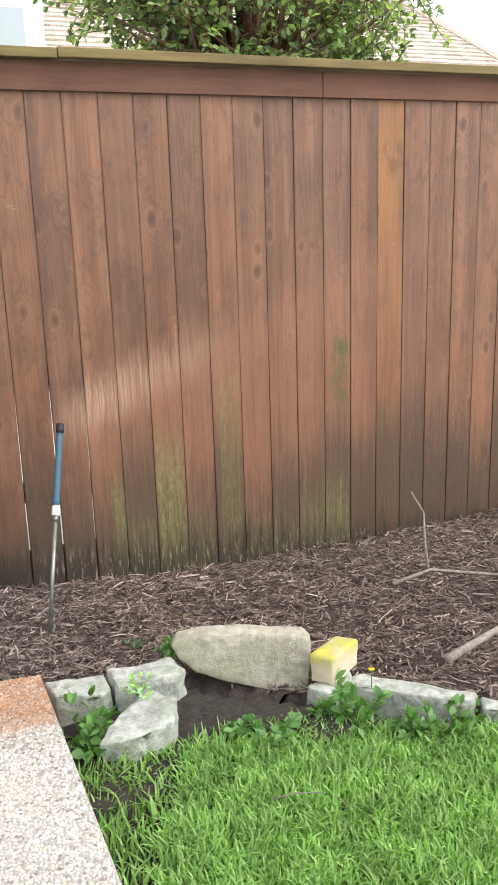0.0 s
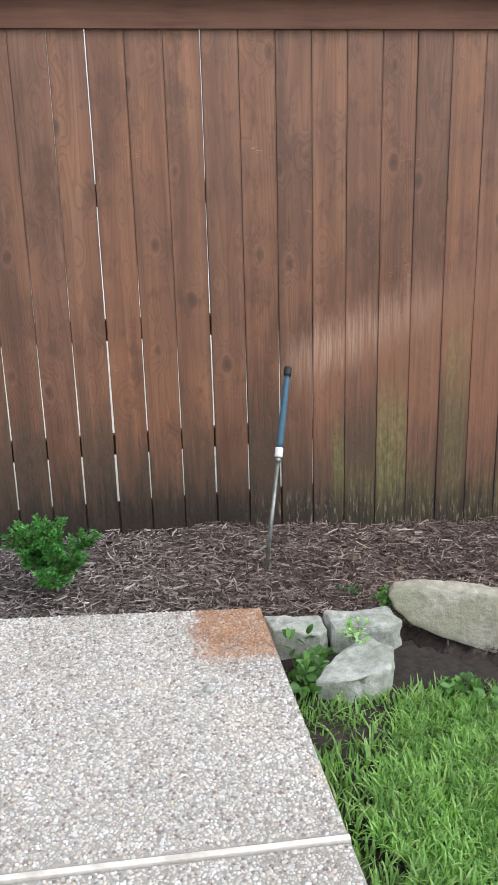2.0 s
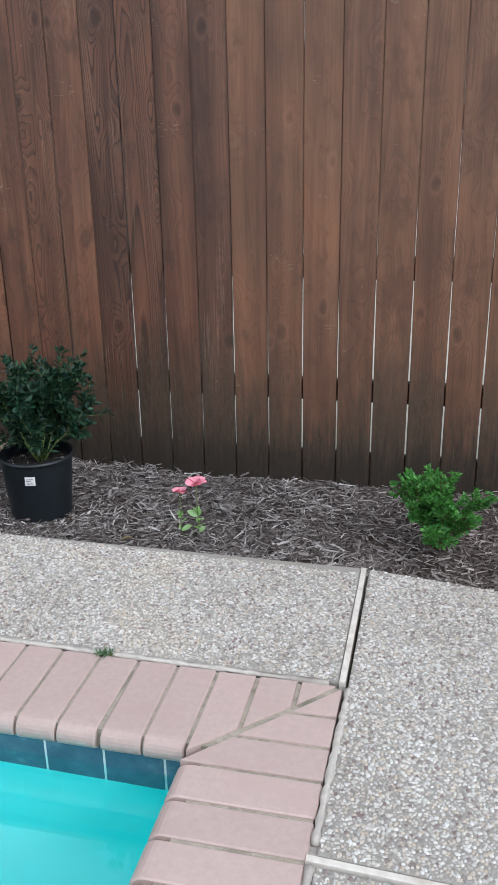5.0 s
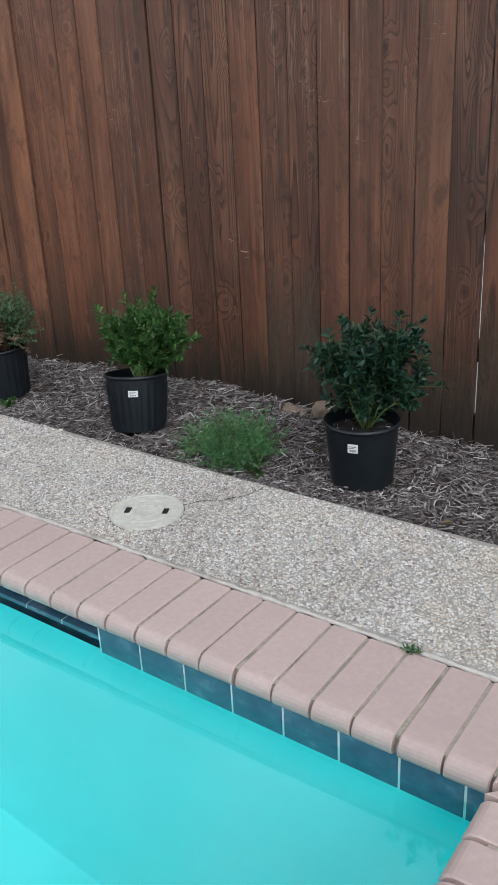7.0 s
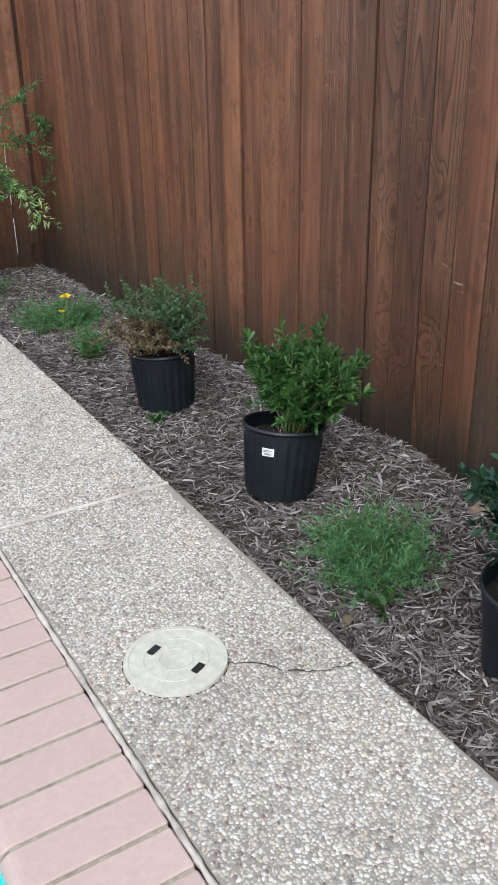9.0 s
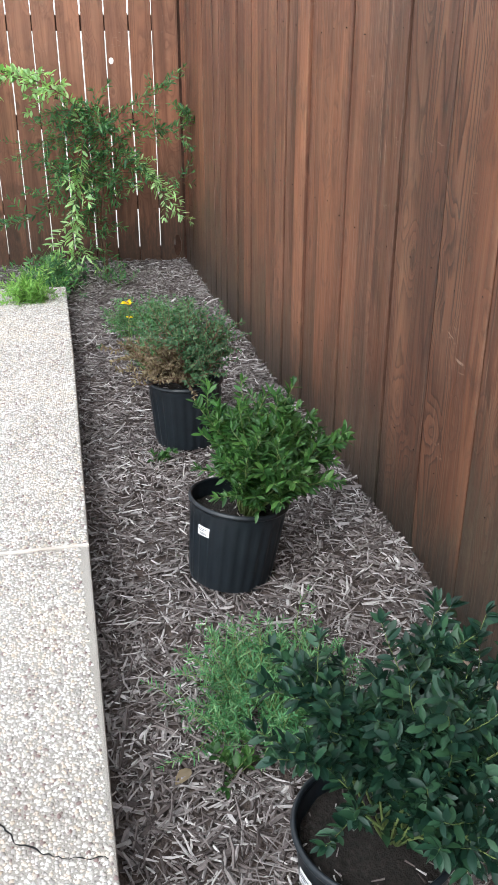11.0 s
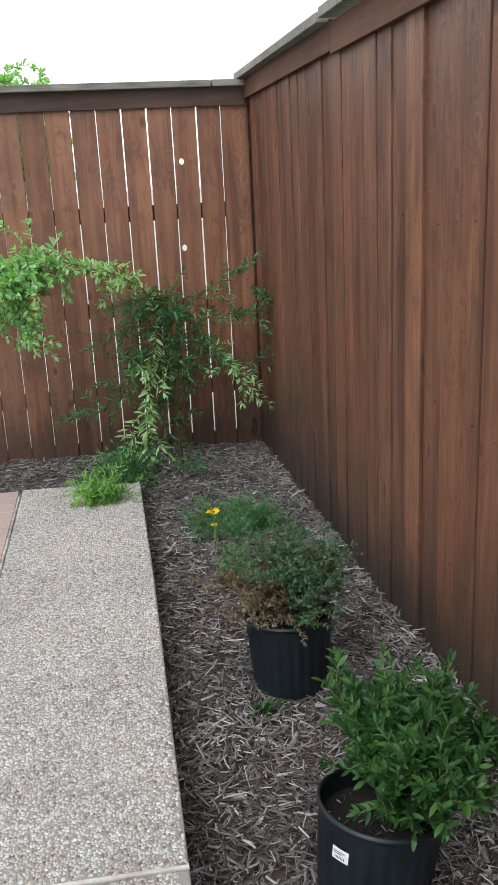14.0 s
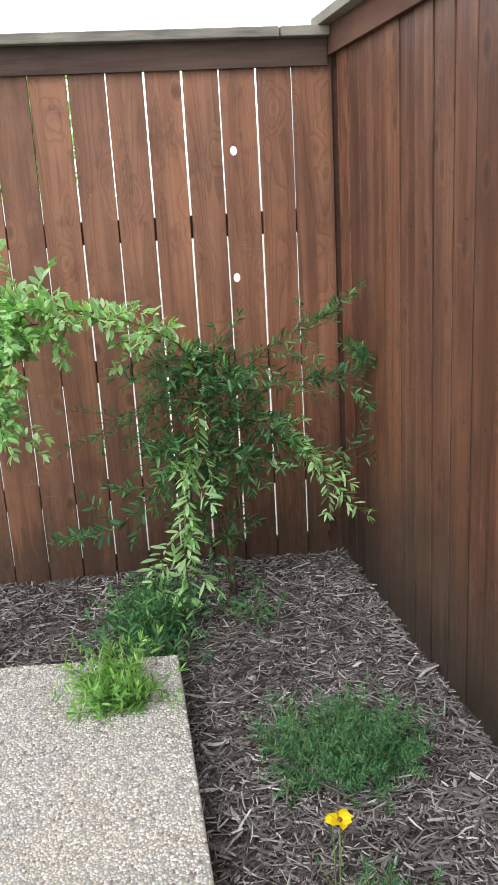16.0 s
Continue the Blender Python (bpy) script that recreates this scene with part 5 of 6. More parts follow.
# low branches to the pool side
way_to([(X, -0.55, 0.65), (X + 0.08, -0.68, 0.55), (X + 0.14, -0.85, 0.36), (X + 0.18, -1.0, 0.27), (X + 0.2, -1.15, 0.26)], 0.0035, 0.001, 66, 0.058, 0.0058, 0.15, twig=9)
way_to([(X + 0.05, -0.6, 0.75), (X + 0.15, -0.66, 0.5), (X + 0.22, -0.72, 0.25), (X + 0.27, -0.72, 0.0)], 0.003, 0.001, 90, 0.067, 0.0069, 0.1, lime, twig=12)
way_to([(X, -0.55, 0.7), (X + 0.06, -0.75, 0.72), (X + 0.1, -0.92, 0.68), (X + 0.12, -1.0, 0.62)], 0.003, 0.001, 45, 0.045, 0.0039, 0.1, twig=12)
for _ in range(16):
    y = rng.uniform(-1.85, -1.15)
    way_to([(X + 0.24, y + 0.1, 1.06), (X + 0.28 + rng.uniform(-0.06, 0.1), y, 1.06 + rng.uniform(-0.06, 0.12)), (X + 0.3 + rng.uniform(-0.08, 0.14), y + rng.uniform(-0.12, 0.08), rng.uniform(0.86, 1.1))], 0.0022, 0.001, 44, 0.05, 0.0095, 0.1, lime, twig=5)
for _ in range(20):
    z = rng.uniform(0.46, 0.9)
    way_to([(X, -0.53, z), (X + rng.uniform(-0.1, 0.2), -0.53 + rng.uniform(-0.25, 0.2), z + rng.uniform(-0.05, 0.12)), (X + rng.uniform(-0.15, 0.3), -0.53 + rng.uniform(-0.32, 0.3), z + rng.uniform(-0.2, 0.1))], 0.0022, 0.001, 36, 0.054, 0.0053, 0.1, twig=4)
for _ in range(2):
    way_to([(X, -0.55, 0.35), (X + 0.06, -0.6 + rng.uniform(-0.08, 0.08), 0.2), (X + rng.uniform(0.05, 0.2), -0.62 + rng.uniform(-0.15, 0.1), rng.uniform(-0.05, 0.1))], 0.002, 0.001, 39, 0.050, 0.0046, 0.1, twig=4)
v, f = joined(tubes)
part("trunk", mesh_from("trunk", v, f, True), M_STEM, tree, "thin brown trunk and branches")
part("foliage", leaves_mesh("foliage", spots, L_TREE), L_TREE, tree, "narrow green leaves")
# these branches take the paler leaf colour, with their light painted in
part("young_foliage", leaves_mesh("young_foliage", lime, L_LIME), L_LIME, tree, "light green leaves, coloured paler for the light on them")

# ---- stones ----


def stone(points, z0, z1, material, label, rough=0.012, seed=1, name="edging_stone", slope=(0, 0)):
    """A rough-hewn block over a plan outline."""
    cx, cy = sum(p[0] for p in points) / len(points), sum(p[1] for p in points) / len(points)
    bm = prism([(x - cx, y - cy) for x, y in points], 0.0, z1 - z0)
    bmesh.ops.bevel(bm, geom=bm.edges[:], offset=0.009, segments=2, affect="EDGES", profile=0.5)
    bmesh.ops.triangulate(bm, faces=bm.faces)
    for _ in range(3):
        bmesh.ops.subdivide_edges(bm, edges=[e for e in bm.edges if e.calc_length() > 0.03], cuts=1)
        bmesh.ops.triangulate(bm, faces=bm.faces)
    bm.normal_update()
    for v in bm.verts:
        q = v.co * 9 + Vector((seed * 7.3, seed * 3.1, 0))
        v.co += v.normal * rough * (noise.noise(q) + 0.6 * noise.noise(q * 2.7))
        v.co.z += slope[0] * v.co.x + slope[1] * v.co.y
    ob = finish(name, bm, material, smooth=True)
    ob.location = (cx, cy, z0)
    return tagged(ob, label, "stone", "edging stones between mulch and lawn")


stone([(0.375, -1.02), (0.56, -1.06), (0.565, -1.16), (0.53, -1.185), (0.385, -1.125)], -0.2, -0.06, M_LIMESTONE, "small grey limestone block beside the concrete slab", seed=1)
stone([(0.58, -1.05), (0.79, -1.07), (0.815, -1.17), (0.77, -1.2), (0.575, -1.18)], -0.2, -0.05, M_LIMESTONE, "grey limestone block with mossy patches beside the slab", seed=2)
stone([(0.45, -1.4), (0.58, -1.27), (0.68, -1.215), (0.72, -1.33), (0.68, -1.43), (0.555, -1.445)], -0.19, -0.065, M_LIMESTONE, "pale weathered limestone piece lying in front of others", 0.016, seed=3, slope=(0.12, 0))
def upright_slab(start, end, outline, thick, lean, material, label, seed):
    """A flat stone set on edge: its outline as (share of the length, height), leaning back by lean."""
    p, q = Vector((*start, 0)), Vector((*end, 0))
    run = q - p
    back_way = Vector((-run.y, run.x, 0)).normalized()
    bm = bmesh.new()
    rows = []
    for depth in (0.0, thick):
        rows.append([bm.verts.new(run * (u - 0.5) + back_way * (depth + lean * z) + Vector((0, 0, z))) for u, z in outline])
    n = len(outline)
    bm.faces.new(rows[0])
    bm.faces.new(rows[1][::-1])
    for i in range(n):
        bm.faces.new((rows[0][i], rows[0][(i + 1) % n], rows[1][(i + 1) % n], rows[1][i]))
    bmesh.ops.recalc_face_normals(bm, faces=bm.faces)
    bmesh.ops.bevel(bm, geom=bm.edges[:], offset=0.007, segments=2, affect="EDGES", profile=0.5)
    bmesh.ops.triangulate(bm, faces=bm.faces)
    for _ in range(4):
        bmesh.ops.subdivide_edges(bm, edges=[e for e in bm.edges if e.calc_length() > 0.025], cuts=1)
        bmesh.ops.triangulate(bm, faces=bm.faces)
    bm.normal_update()
    for v in bm.verts:
        w = v.co * 8 + Vector((seed * 7.3, seed * 3.1, 0))
        v.co += v.normal * 0.006 * (noise.noise(w) + 0.7 * noise.noise(w * 3.1))
    ob = finish("edging_stone", bm, material, smooth=True)
    ob.location = (p + q) / 2
    return tagged(ob, label, "stone", "edging stones between mulch and lawn")


upright_slab((0.808, -1.03), (1.235, -1.25), [(0.0, -0.03), (0.03, -0.008), (0.25, 0.008), (0.6, 0.012), (0.95, 0.004), (1.0, -0.02), (1.0, -0.11), (0.97, -0.185), (0.7, -0.175), (0.4, -0.145), (0.19, -0.115), (0.06, -0.07)], 0.075, 0.3, M_LIMESTONE_BUFF, "long buff limestone slab edging the mulch bed", 4)
stone([(1.18, -1.355), (1.23, -1.415), (1.375, -1.335), (1.325, -1.27)], -0.1, 0.0, M_LICHEN, "yellow lichen covered limestone block on the edging", 0.007, seed=5)
stone([(1.16, -1.37), (1.34, -1.33), (1.3, -1.45), (1.19, -1.44)], -0.22, -0.1, M_LIMESTONE, "flat grey stone under the yellow block", seed=6)
stone([(1.31, -1.385), (1.36, -1.384), (1.62, -1.655), (1.575, -1.7), (1.3, -1.44)], -0.22, -0.1, M_LIMESTONE, "long pale flat edging stone in front of mulch", 0.008, seed=7)
stone([(1.625, -1.67), (1.9, -1.92), (1.85, -1.98), (1.59, -1.73)], -0.22, -0.105, M_LIMESTONE, "pale flat edging stone beside the lawn", 0.008, seed=8)
stone([(-2.5, -0.03), (-2.37, -0.03), (-2.36, -0.09), (-2.46, -0.1)], -0.2, -0.085, M_FENCE_ROCK, "small tan rock against the fence boards", 0.03, seed=9, name="rock")
stone([(-2.33, -0.03), (-2.2, -0.03), (-2.21, -0.09), (-2.3, -0.1)], -0.2, -0.045, M_FENCE_ROCK, "tan rock leaning against the fence boards", 0.03, seed=10, name="rock")

# ---- the tool leaning on the fence ----
wand = thing("garden_wand", "blue handled metal wand stuck in the mulch by the fence", "garden tool", at=(0.487, -0.512, -0.14))
A, B = Vector((0, 0, -0.02)), Vector((0.181, 0.344, 0.736))


def rod(name, t0, t1, r, mat, label="", sides=14, steps=None):
    steps = steps or [(0, 1), (1, 1)]
    v, f = tube([A.lerp(B, t0 + (t1 - t0) * s) for s, _ in steps], [r * q for _, q in steps], sides)
    return part(name, mesh_from(name, v, f, True), mat, wand, label)


rod("shaft", 0.0, 0.56, 0.0085, M_ROD, "grey metal shaft")
rod("ferrule", 0.53, 0.555, 0.0115, M_ROD)
rod("collar", 0.555, 0.602, 0.0165, M_WHITE, "white collar", steps=[(0, 0.9), (0.1, 1), (0.9, 1), (1, 0.9)])
rod("grip", 0.602, 0.955, 0.0145, M_BLUE, "blue foam grip", steps=[(0, 0.9), (0.05, 1), (0.9, 0.86), (1, 0.8)])
rod("end_cap", 0.955, 1.0, 0.0165, M_BLACK, "black end cap", steps=[(0, 0.95), (0.3, 1), (0.9, 1), (1, 0.8)])
v, f = tube([A.lerp(B, 0.14), A.lerp(B, 0.14) + Vector((-0.055, 0.0, -0.03))], [0.004, 0.003], 6)
part("foot_hook", mesh_from("foot_hook", v, f), M_ROD, wand)

# ---- round access cover in the walkway ----
LC = (-2.214, -1.3)
lid = thing("access_cover", "round beige plastic cover set into the concrete walkway", "cover", at=(*LC, 0.0))
LR = 0.122
v, f = lathe([(0.0, 0.006), (LR * 0.3, 0.007), (LR * 0.31, 0.0085), (LR * 0.33, 0.0085), (LR * 0.34, 0.007), (LR * 0.6, 0.007), (LR * 0.61, 0.0085), (LR * 0.63, 0.0085), (LR * 0.64, 0.007), (LR * 0.9, 0.007), (LR * 0.91, 0.009), (LR * 0.99, 0.009), (LR, 0.004), (LR, -0.03)], 64)
part("disc", mesh_from("disc", v, f), M_LID, lid)
rv = []
for i in range(8):
    a = 2 * math.pi * i / 8
    rv.append(tube([(LR * 0.34 * math.cos(a), LR * 0.34 * math.sin(a), 0.007), (LR * 0.9 * math.cos(a), LR * 0.9 * math.sin(a), 0.007)], [0.0016, 0.0016], 4))
v, f = joined(rv)
part("ribs", mesh_from("ribs", v, f), M_LID, lid)
for sgn in (-1, 1):
    d = Vector((0.0565, 0.0285, 0)) * sgn
    hb = box(-0.017, 0.017, -0.009, 0.009, 0.004, 0.0098, 0.001)
    bmesh.ops.rotate(hb, cent=(0, 0, 0), matrix=Matrix.Rotation(math.radians(115), 3, "Z"), verts=hb.verts)
    bmesh.ops.translate(hb, vec=d, verts=hb.verts)
    part("finger_slot", hb, M_HOLE, lid, "dark finger slot")
v, f = lathe([(LR + 0.0005, 0.0008), (LR + 0.003, 0.0012), (LR + 0.004, -0.01)], 64)
part("seat_ring", mesh_from("seat_ring", v, f), M_HOLE, lid, "dark ring")

bm = bmesh.new()
bmesh.ops.create_icosphere(bm, subdivisions=2, radius=0.017)
bmesh.ops.scale(bm, vec=(1.1, 0.9, 0.6), verts=bm.verts)
ob = finish("pebble", bm, M_LIMESTONE, smooth=True)
ob.location = (0.125, -1.513, 0.006)
tagged(ob, "loose pale pebble on the concrete slab", "pebble")

# ---- fallen twigs ----


def twig(name, label, points, r):
    n = len(points)
    v, f = tube(points, [r * (1 - 0.5 * i / (n - 1)) for i in range(n)], 7)
    return tagged(finish(name, mesh_from(name, v, f, True), M_TWIG), label, "twig")


twig("fallen_branch", "pale bare branch lying across the mulch", [(1.62, -1.5, -0.06), (1.74, -1.47, -0.05), (1.9, -1.44, -0.03), (2.2, -1.35, 0.0)], 0.017)
twig("fallen_branch", "thin forked branch lying on the mulch by the fence", [(1.9, -0.75, -0.14), (2.1, -0.74, -0.12), (2.27, -0.94, -0.1), (2.6, -1.1, -0.1)], 0.01)
twig("dry_stalk", "pale dry grass stalk lying on the lawn", [(0.817, -1.822, -0.112), (0.881, -1.837, -0.104), (0.934, -1.865, -0.1), (0.978, -1.909, -0.104), (0.997, -1.948, -0.115)], 0.0022)
twig("upright_twig", "thin bare twig standing up from the mulch", [(2.1, -0.72, -0.13), (2.12, -0.66, 0.0), (2.14, -0.62, 0.1), (2.1, -0.58, 0.19)], 0.007)

# ---- weeds round the stones ----
clump("weed", "broad-leaved green weed between slab and edging stones", "plant", 0.44, -1.3, -0.14, 0.06, 0.07, 0.07, 18, 0.045, 0.014, L_WEED, per=4)
clump("weed", "small weed sprouting beside the long stone", "plant", 0.84, -0.97, -0.1, 0.03, 0.03, 0.05, 10, 0.03, 0.008, L_WEED, per=6)
clump("weed", "small tuft of weed between two grey stones", "plant", 0.63, -1.22, -0.07, 0.02, 0.02, 0.05, 7, 0.025, 0.006, L_LIME, per=5)
clump("weed", "leafy green weeds along the pale edging stone", "plant", 1.22, -1.52, -0.16, 0.09, 0.06, 0.08, 18, 0.045, 0.011, L_WEED, per=5)
clump("weed", "low green weeds on bare soil by the lawn", "plant", 0.93, -1.5, -0.16, 0.09, 0.08, 0.06, 14, 0.04, 0.014, L_WEED, per=5)
clump("weed", "low green weeds at the foot of the edging stones", "plant", 1.45, -1.7, -0.16, 0.16, 0.07, 0.07, 22, 0.035, 0.01, L_WEED, per=6)
flower("yellow_flower", "tiny yellow weed flower by the lichen stone", (1.345, -1.47, -0.14), 0.1, 6, 0.012, L_PETAL, None, 0)

# ---- lawn ----


def lawn_edge(y):
    """The ragged left border of the grass at y."""
    return 0.46 + 0.25 * max(0.0, min(1.0, (y + 1.9) / 0.45)) + 0.05 * noise.noise(Vector((y * 6, 0, 4)))


def lawn_top(x):
    if x < 1.2:
        return -1.5 + 0.06 * noise.noise(Vector((x * 6, 1, 4)))
    return -1.54 - 0.86 * (x - 1.2) * 0.75


grass_v, grass_f = [], []
r2 = np.random.default_rng(5)
count = 0
while count < 125000:
    x, y = 0.35 + 3.2 * r2.random() ** 1.1, -1.4 - 2.5 * r2.random() ** 1.1
    if x < lawn_edge(y) or y > lawn_top(x):
        if r2.random() > 0.2 or x < 0.37 or x > 1.1 or y > -1.42:
            continue
    count += 1
    h = r2.uniform(0.028, 0.068) * (0.8 + 0.4 * (noise.noise(Vector((x * 3, y * 3, 0))) + 0.5))
    a, lean = r2.uniform(0, 6.283), r2.uniform(0.1, 1.0)
    w = r2.uniform(0.0017, 0.0042)
    dx, dy = math.cos(a), math.sin(a)
    z = -0.17 + 0.02 * noise.noise(Vector((x * 2, y * 2, 5)))
    n = len(grass_v)
    for t, ww in ((0.0, 1.0), (0.4, 1.0), (0.75, 0.7)):
        b = lean * t * t * h
        q = (x + dx * b, y + dy * b, z + h * t * (1 - 0.25 * lean * t))
        grass_v += [(q[0] - dy * w * ww, q[1] + dx * w * ww, q[2]), (q[0] + dy * w * ww, q[1] - dx * w * ww, q[2])]
    b = lean * h
    grass_v.append((x + dx * b, y + dy * b, z + h * (1 - 0.3 * lean)))
    grass_f += [(n, n + 1, n + 3, n + 2), (n + 2, n + 3, n + 5, n + 4), (n + 4, n + 5, n + 6)]
tagged(finish("lawn_grass", mesh_from("lawn_grass", grass_v, grass_f, True), L_GRASS), "lush green broad-bladed lawn grass", "grass", kind="stuff")

# ---- mulch shards ----


def shards(name, label, boxes, seed, per_m2):
    """Long splinters of bark lying every way, one mesh."""
    g2 = np.random.default_rng(seed)
    verts, faces = [], []
    for x0, x1, y0, y1, keep in boxes:
        for _ in range(int((x1 - x0) * (y1 - y0) * per_m2)):
            x, y = g2.uniform(x0, x1), g2.uniform(y0, y1)
            if not keep(x, y):
                continue
            ln = 0.009 + 0.032 * g2.random() ** 1.8
            w = g2.uniform(0.0011, 0.0038)
            if g2.random() < 0.13:
                ln, w = ln * 1.15, w * 1.9
            th = w * g2.uniform(0.25, 0.6)
            a, pit = g2.uniform(0, math.pi), g2.normal(0, 0.2)
            lift = abs(g2.normal(0, 0.011)) + 0.002
            d = Vector((math.cos(a) * math.cos(pit), math.sin(a) * math.cos(pit), math.sin(pit)))
            s = Vector((-math.sin(a), math.cos(a), g2.normal(0, 0.25))).normalized()
            u = d.cross(s)
            c = Vector((x, y, mulch_height(x, y) + lift))
            k0, k1 = g2.uniform(0.3, 1.0), g2.uniform(0.15, 0.9)
            bow = g2.normal(0, 0.12) * ln
            n = len(verts)
            for t, kk, b in ((-1.0, k0, 0.0), (g2.uniform(-0.2, 0.2), 1.0, bow), (1.0, k1, 0.0)):
                m = c + d * (ln * t) + s * b
                verts += [m + s * (w * kk) - u * th, m + u * th, m - s * (w * kk) - u * th]
            for q in (0, 3):
                faces += [(n + q, n + q + 1, n + q + 4, n + q + 3), (n + q + 1, n + q + 2, n + q + 5, n + q + 4)]
            faces += [(n, n + 2, n + 1), (n + 6, n + 7, n + 8)]
    return tagged(finish(name, mesh_from(name, verts, faces), M_CHIP), label, "mulch", kind="stuff")


def slab_edge(x):
    if x < -3.03:
        return -0.842 - (x + 5.78) * 0.025
    return -0.93 if x < -0.54 else -0.944 - (x + 0.54) * 0.145


def stone_line(x):
    return -1.0 if x < 0.85 else (-1.02 - 0.86 * (x - 0.85))


def bed_ok(x, y):
    if x < -5.79:
        return True
    if x < 0.36:
        return y > slab_edge(x) + 0.006
    return y > stone_line(x)


shards("bark_mulch", "shredded brown bark mulch covering the fence bed", [(-6.74, -3.0, -0.94, -0.004, bed_ok), (-3.0, 0.4, -1.07, -0.004, bed_ok), (0.4, 3.4, -2.0, -0.004, bed_ok)], 3, 7600)
shards("bark_mulch", "shredded brown bark mulch in the fence corner", [(-6.74, -5.79, -3.2, -0.92, lambda x, y: True)], 4, 6500)

# fallen leaves on the mulch
for lx, ly in ((-2.25, -0.757), (1.75, -0.95), (1.05, -0.55), (0.9, -0.42), (-2.1, -0.35), (-1.45, -0.7)):
    z = mulch_height(lx, ly) + 0.022
    sp = [((0, 0, 0), (rng.uniform(-1, 1), rng.uniform(-1, 1), 0.1), 0.05, 0.014)]
    ob = finish("fallen_leaf", leaves_mesh("fallen_leaf", sp, L_DRY), L_DRY)
    ob.location = (lx, ly, z)
    tagged(ob, "dry tan fallen leaf lying on the mulch", "leaf")

# ---- beyond the fence ----
house = thing("neighbour_house", "pale house with tan shingle roof behind the fence", "house", at=(0, 0, -0.3))
part("wall", box(-6.0, 10.6, 9.2, 9.5, 0.0, 3.72), M_SIDING, house, "white siding")


def shingle_plane(corners, rows, cols, name):
    """A roof plane of lapped shingle courses between four corners (eave left, eave right, top right, top left)."""
    el, er, tr, tl = (Vector(c) for c in corners)
    nrm = (er - el).cross(tl - el).normalized()
    verts, faces = [], []
    for j in range(rows):
        v0, v1 = j / rows, (j + 1.12) / rows
        a0, b0 = el.lerp(tl, v0), er.lerp(tr, v0)
        a1, b1 = el.lerp(tl, v1), er.lerp(tr, v1)
        n = max(2, int(cols * (b0 - a0).length / (er - el).length))
        off = rng.random() * 0.8
        for i in range(n):
            u0, u1 = (i + off * 0.5) / n, min(1.0, (i + 0.97 + off * 0.5) / n)
            lift = nrm * (0.035 + rng.uniform(0, 0.012))
            k0 = len(verts)
            verts += [a0.lerp(b0, u0) + lift, a0.lerp(b0, u1) + lift, a1.lerp(b1, u1) + nrm * 0.012, a1.lerp(b1, u0) + nrm * 0.012, a0.lerp(b0, u0), a0.lerp(b0, u1)]
            faces += [(k0, k0 + 1, k0 + 2, k0 + 3), (k0, k0 + 4, k0 + 5, k0 + 1)]
    k0 = len(verts)
    verts += [el, er, tr, tl]
    faces.append((k0, k0 + 1, k0 + 2, k0 + 3))
    return part(name, mesh_from(name, verts, faces), M_ROOF, house, "tan asphalt shingle roof")


shingle_plane([(2.4, 9.0, 3.8), (10.86, 9.0, 3.8), (9.88, 13.0, 6.2), (2.4, 13.0, 6.2)], 26, 46, "roof")
shingle_plane([(10.86, 9.0, 3.8), (10.86, 18.0, 3.8), (9.88, 14.6, 6.2), (9.88, 13.0, 6.2)], 26, 40, "roof_side")
v, f = tube([(10.87, 9.0, 3.84), (9.88, 13.0, 6.25)], [0.06, 0.06], 6)
part("hip_ridge", mesh_from("hip_ridge", v, f), M_ROOF, house)
part("front_wall", box(-2.4, 2.58, 8.3, 9.1, 0.0, 7.0), M_SIDING, house, "white siding wall")
win = part("window", box(0.98, 2.36, 8.24, 8.299, 3.0, 4.28, 0.01), M_SIDING, house, "white window frame")
for i in range(2):
    for j in range(2):
        part("pane", box(1.02 + i * 0.66, 1.66 + i * 0.66, 8.225, 8.245, 3.05 + j * 0.6, 3.63 + j * 0.6), M_GLASS, win, "grey window pane")
v, f = lathe([(0.0, 0.12), (0.2, 0.12), (0.22, 0.1), (0.22, -0.1)], 28)
vent = part("roof_vent", mesh_from("roof_vent", v, f), M_SIDING, house, "round white roof vent")
vent.location, vent.rotation_euler = (3.63, 10.75, 4.98), (math.radians(60), 0, 0)

right_house = thing("neighbour_house", "white house with pale roof further along the fence", "house", at=(0, 0, -0.3))
part("wall", box(13.0, 24.0, 13.0, 20.0, 0.0, 4.6), M_SIDING, right_house, "white siding")
part("roof", prism([(12.6, 12.6), (24.4, 12.6), (24.4, 20.4), (12.6, 20.4)], 4.6, 4.8), M_SIDING, right_house, "pale roof edge")
part("roof_crown", prism([(14.0, 13.6), (23.0, 13.6), (23.0, 19.4), (14.0, 19.4)], 4.8, 6.4), M_SIDING, right_house, "pale roof")


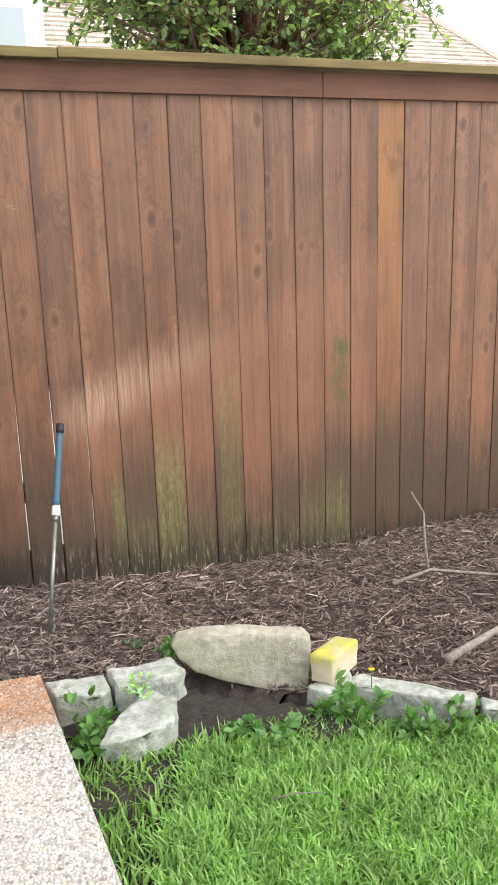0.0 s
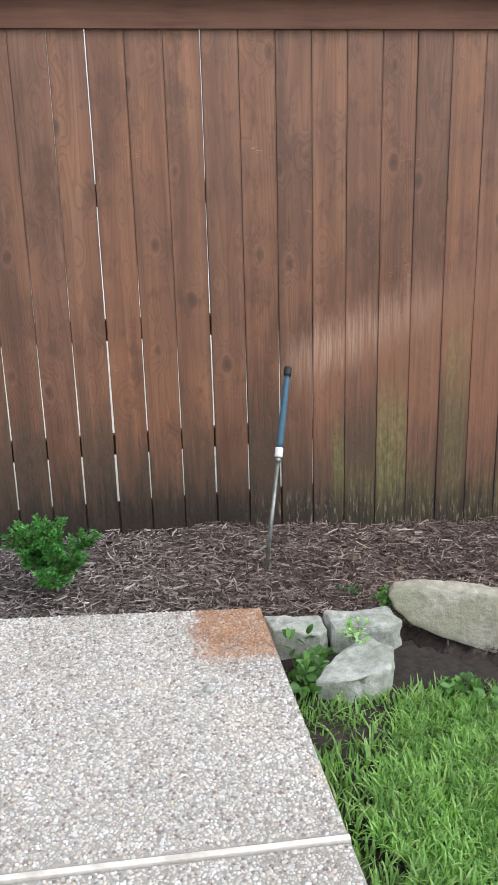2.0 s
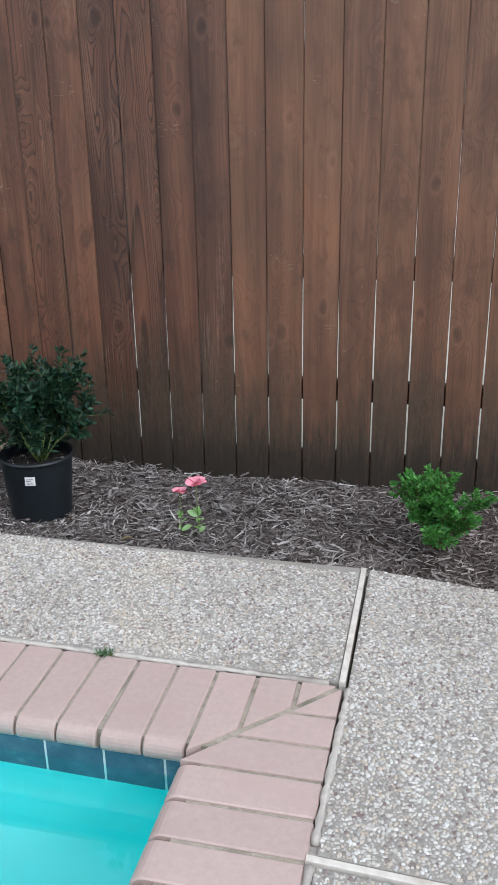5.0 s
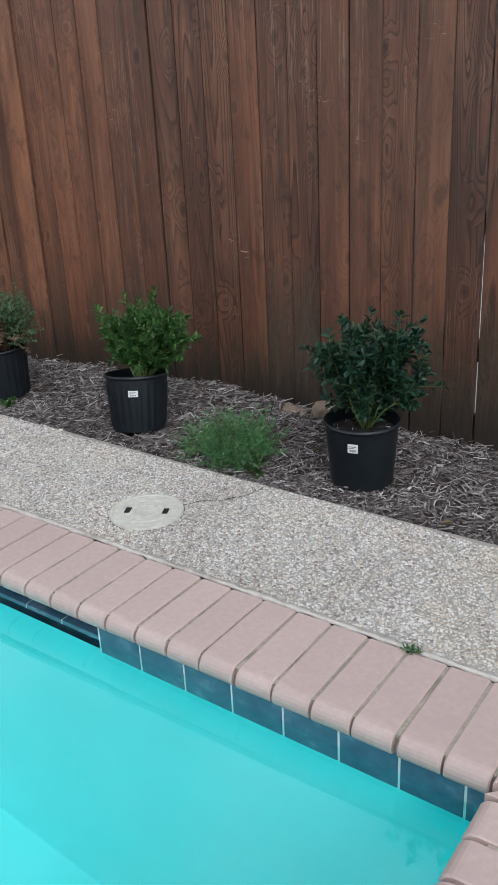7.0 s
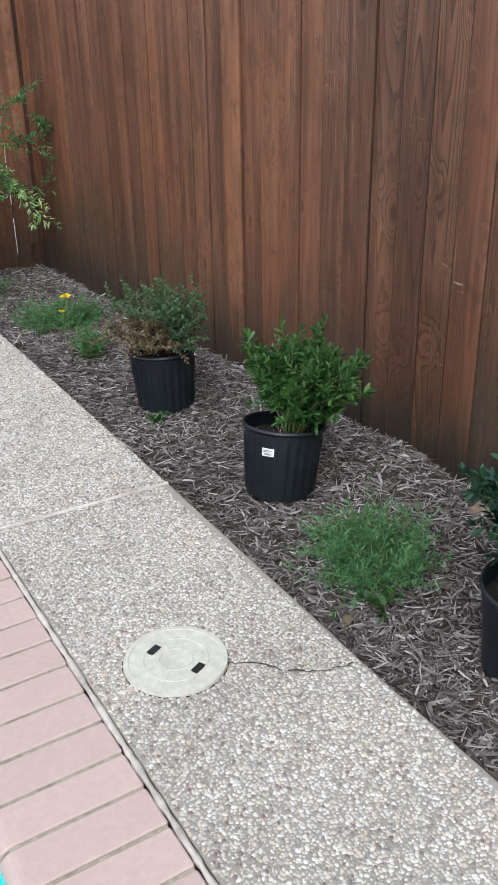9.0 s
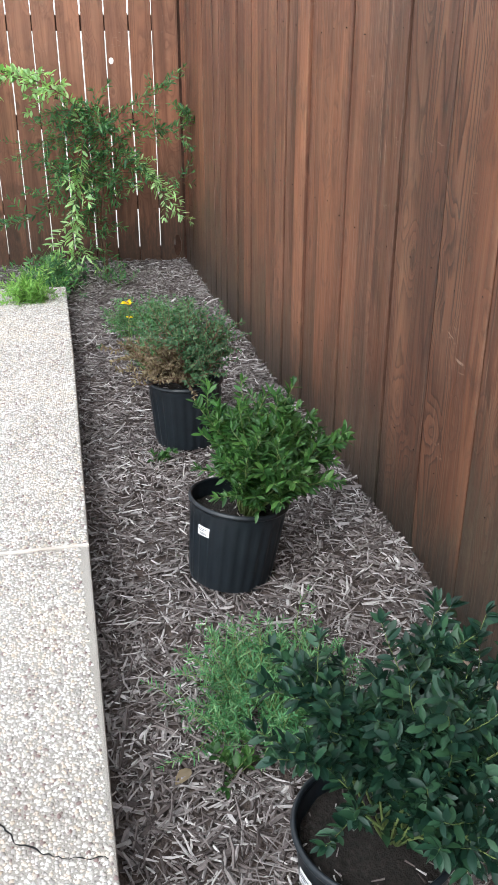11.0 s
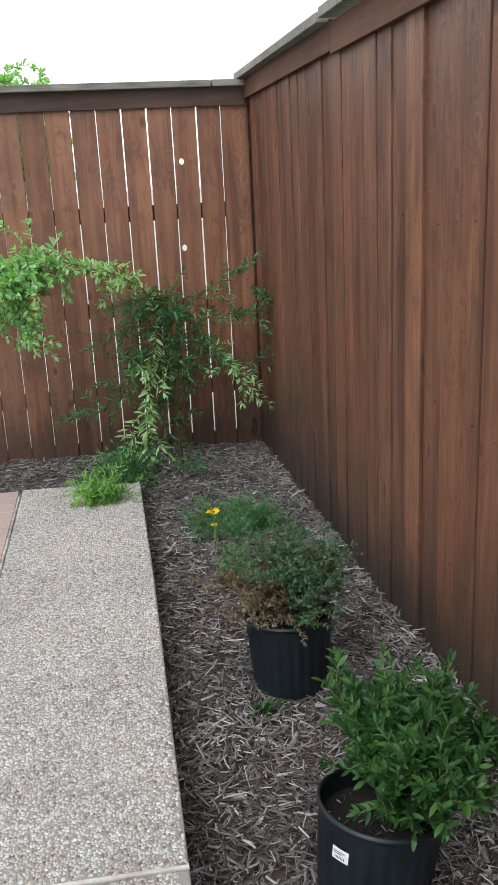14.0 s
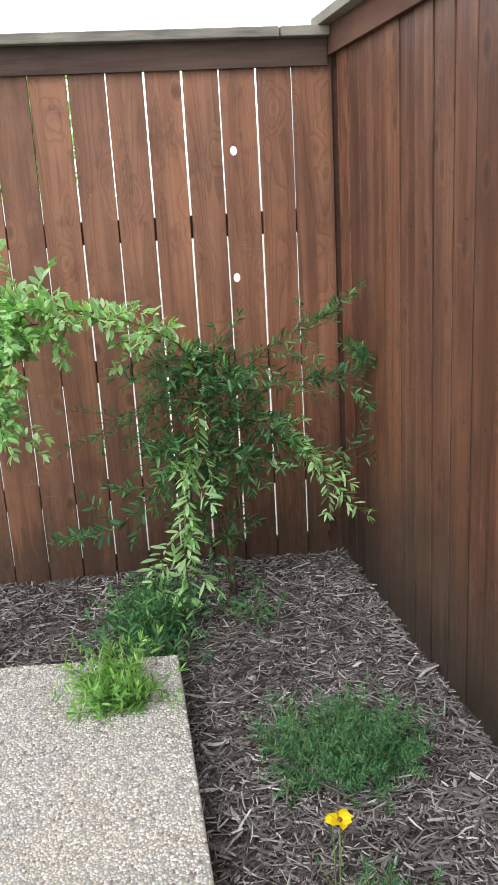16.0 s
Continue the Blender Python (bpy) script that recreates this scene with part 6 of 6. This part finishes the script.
def leafy_tree(name, label, at, trunk_h, crown, count, ln, mat, seed):
    """A tree with tapered trunk, forking limbs, and many leaves in uneven clumps."""
    global rng
    keep, rng = rng, random.Random(seed)
    root = thing(name, label, "tree", at=at)
    tubes = [tube([(0, 0, 0), (0.03, 0.02, trunk_h * 0.5), (0, 0.05, trunk_h)], [0.09, 0.075, 0.06], 8)]
    spots = []
    cx, cy, cz = crown
    for s in range(count):
        a = rng.uniform(0, 6.283)
        r = math.sqrt(rng.random())
        end = Vector((cx * r * math.cos(a), cy * r * math.sin(a), trunk_h + cz * rng.uniform(-0.15, 1.0) * (1 - 0.45 * r * r)))
        mid = Vector((end.x * 0.45, end.y * 0.45, trunk_h + (end.z - trunk_h) * 0.6))
        path = [Vector((0, 0.05, trunk_h * rng.uniform(0.75, 1.0))), mid + Vector((rng.gauss(0, 0.08), rng.gauss(0, 0.08), rng.gauss(0, 0.08))), end]
        tubes.append(tube(path, [0.03, 0.016, 0.005], 5))
        for _ in range(5):
            tw = bend(mid.lerp(end, rng.uniform(0.2, 1.0)), (rng.gauss(0, 1), rng.gauss(0, 1), rng.gauss(0, 0.6)), 0.4, 4, 0.08, 0.2)
            tubes.append(tube(tw, [0.006, 0.005, 0.004, 0.003, 0.002], 3))
            spots += along(tw, 16, ln, ln * 0.3, 0.9, 0.0)
    v, f = joined(tubes)
    part("trunk", mesh_from("trunk", v, f, True), M_STEM, root, "brown trunk and limbs")
    part("crown", leaves_mesh("crown", spots, mat), mat, root, "green leafy crown")
    rng = keep
    return root


leafy_tree("tree", "leafy green tree just behind the fence", (2.62, 2.1, -0.3), 2.35, (1.25, 0.85, 1.7), 170, 0.058, L_FAR, 21)
leafy_tree("tree", "leafy green tree beyond the corner fence", (-14.5, -1.9, -0.3), 2.1, (0.8, 0.8, 1.35), 70, 0.1, L_LIME, 22)
leafy_tree("tree", "leafy tree behind the fence, mirrored in the pool", (-1.9, 1.7, -0.3), 3.2, (1.0, 0.6, 1.6), 70, 0.07, L_FAR, 23)
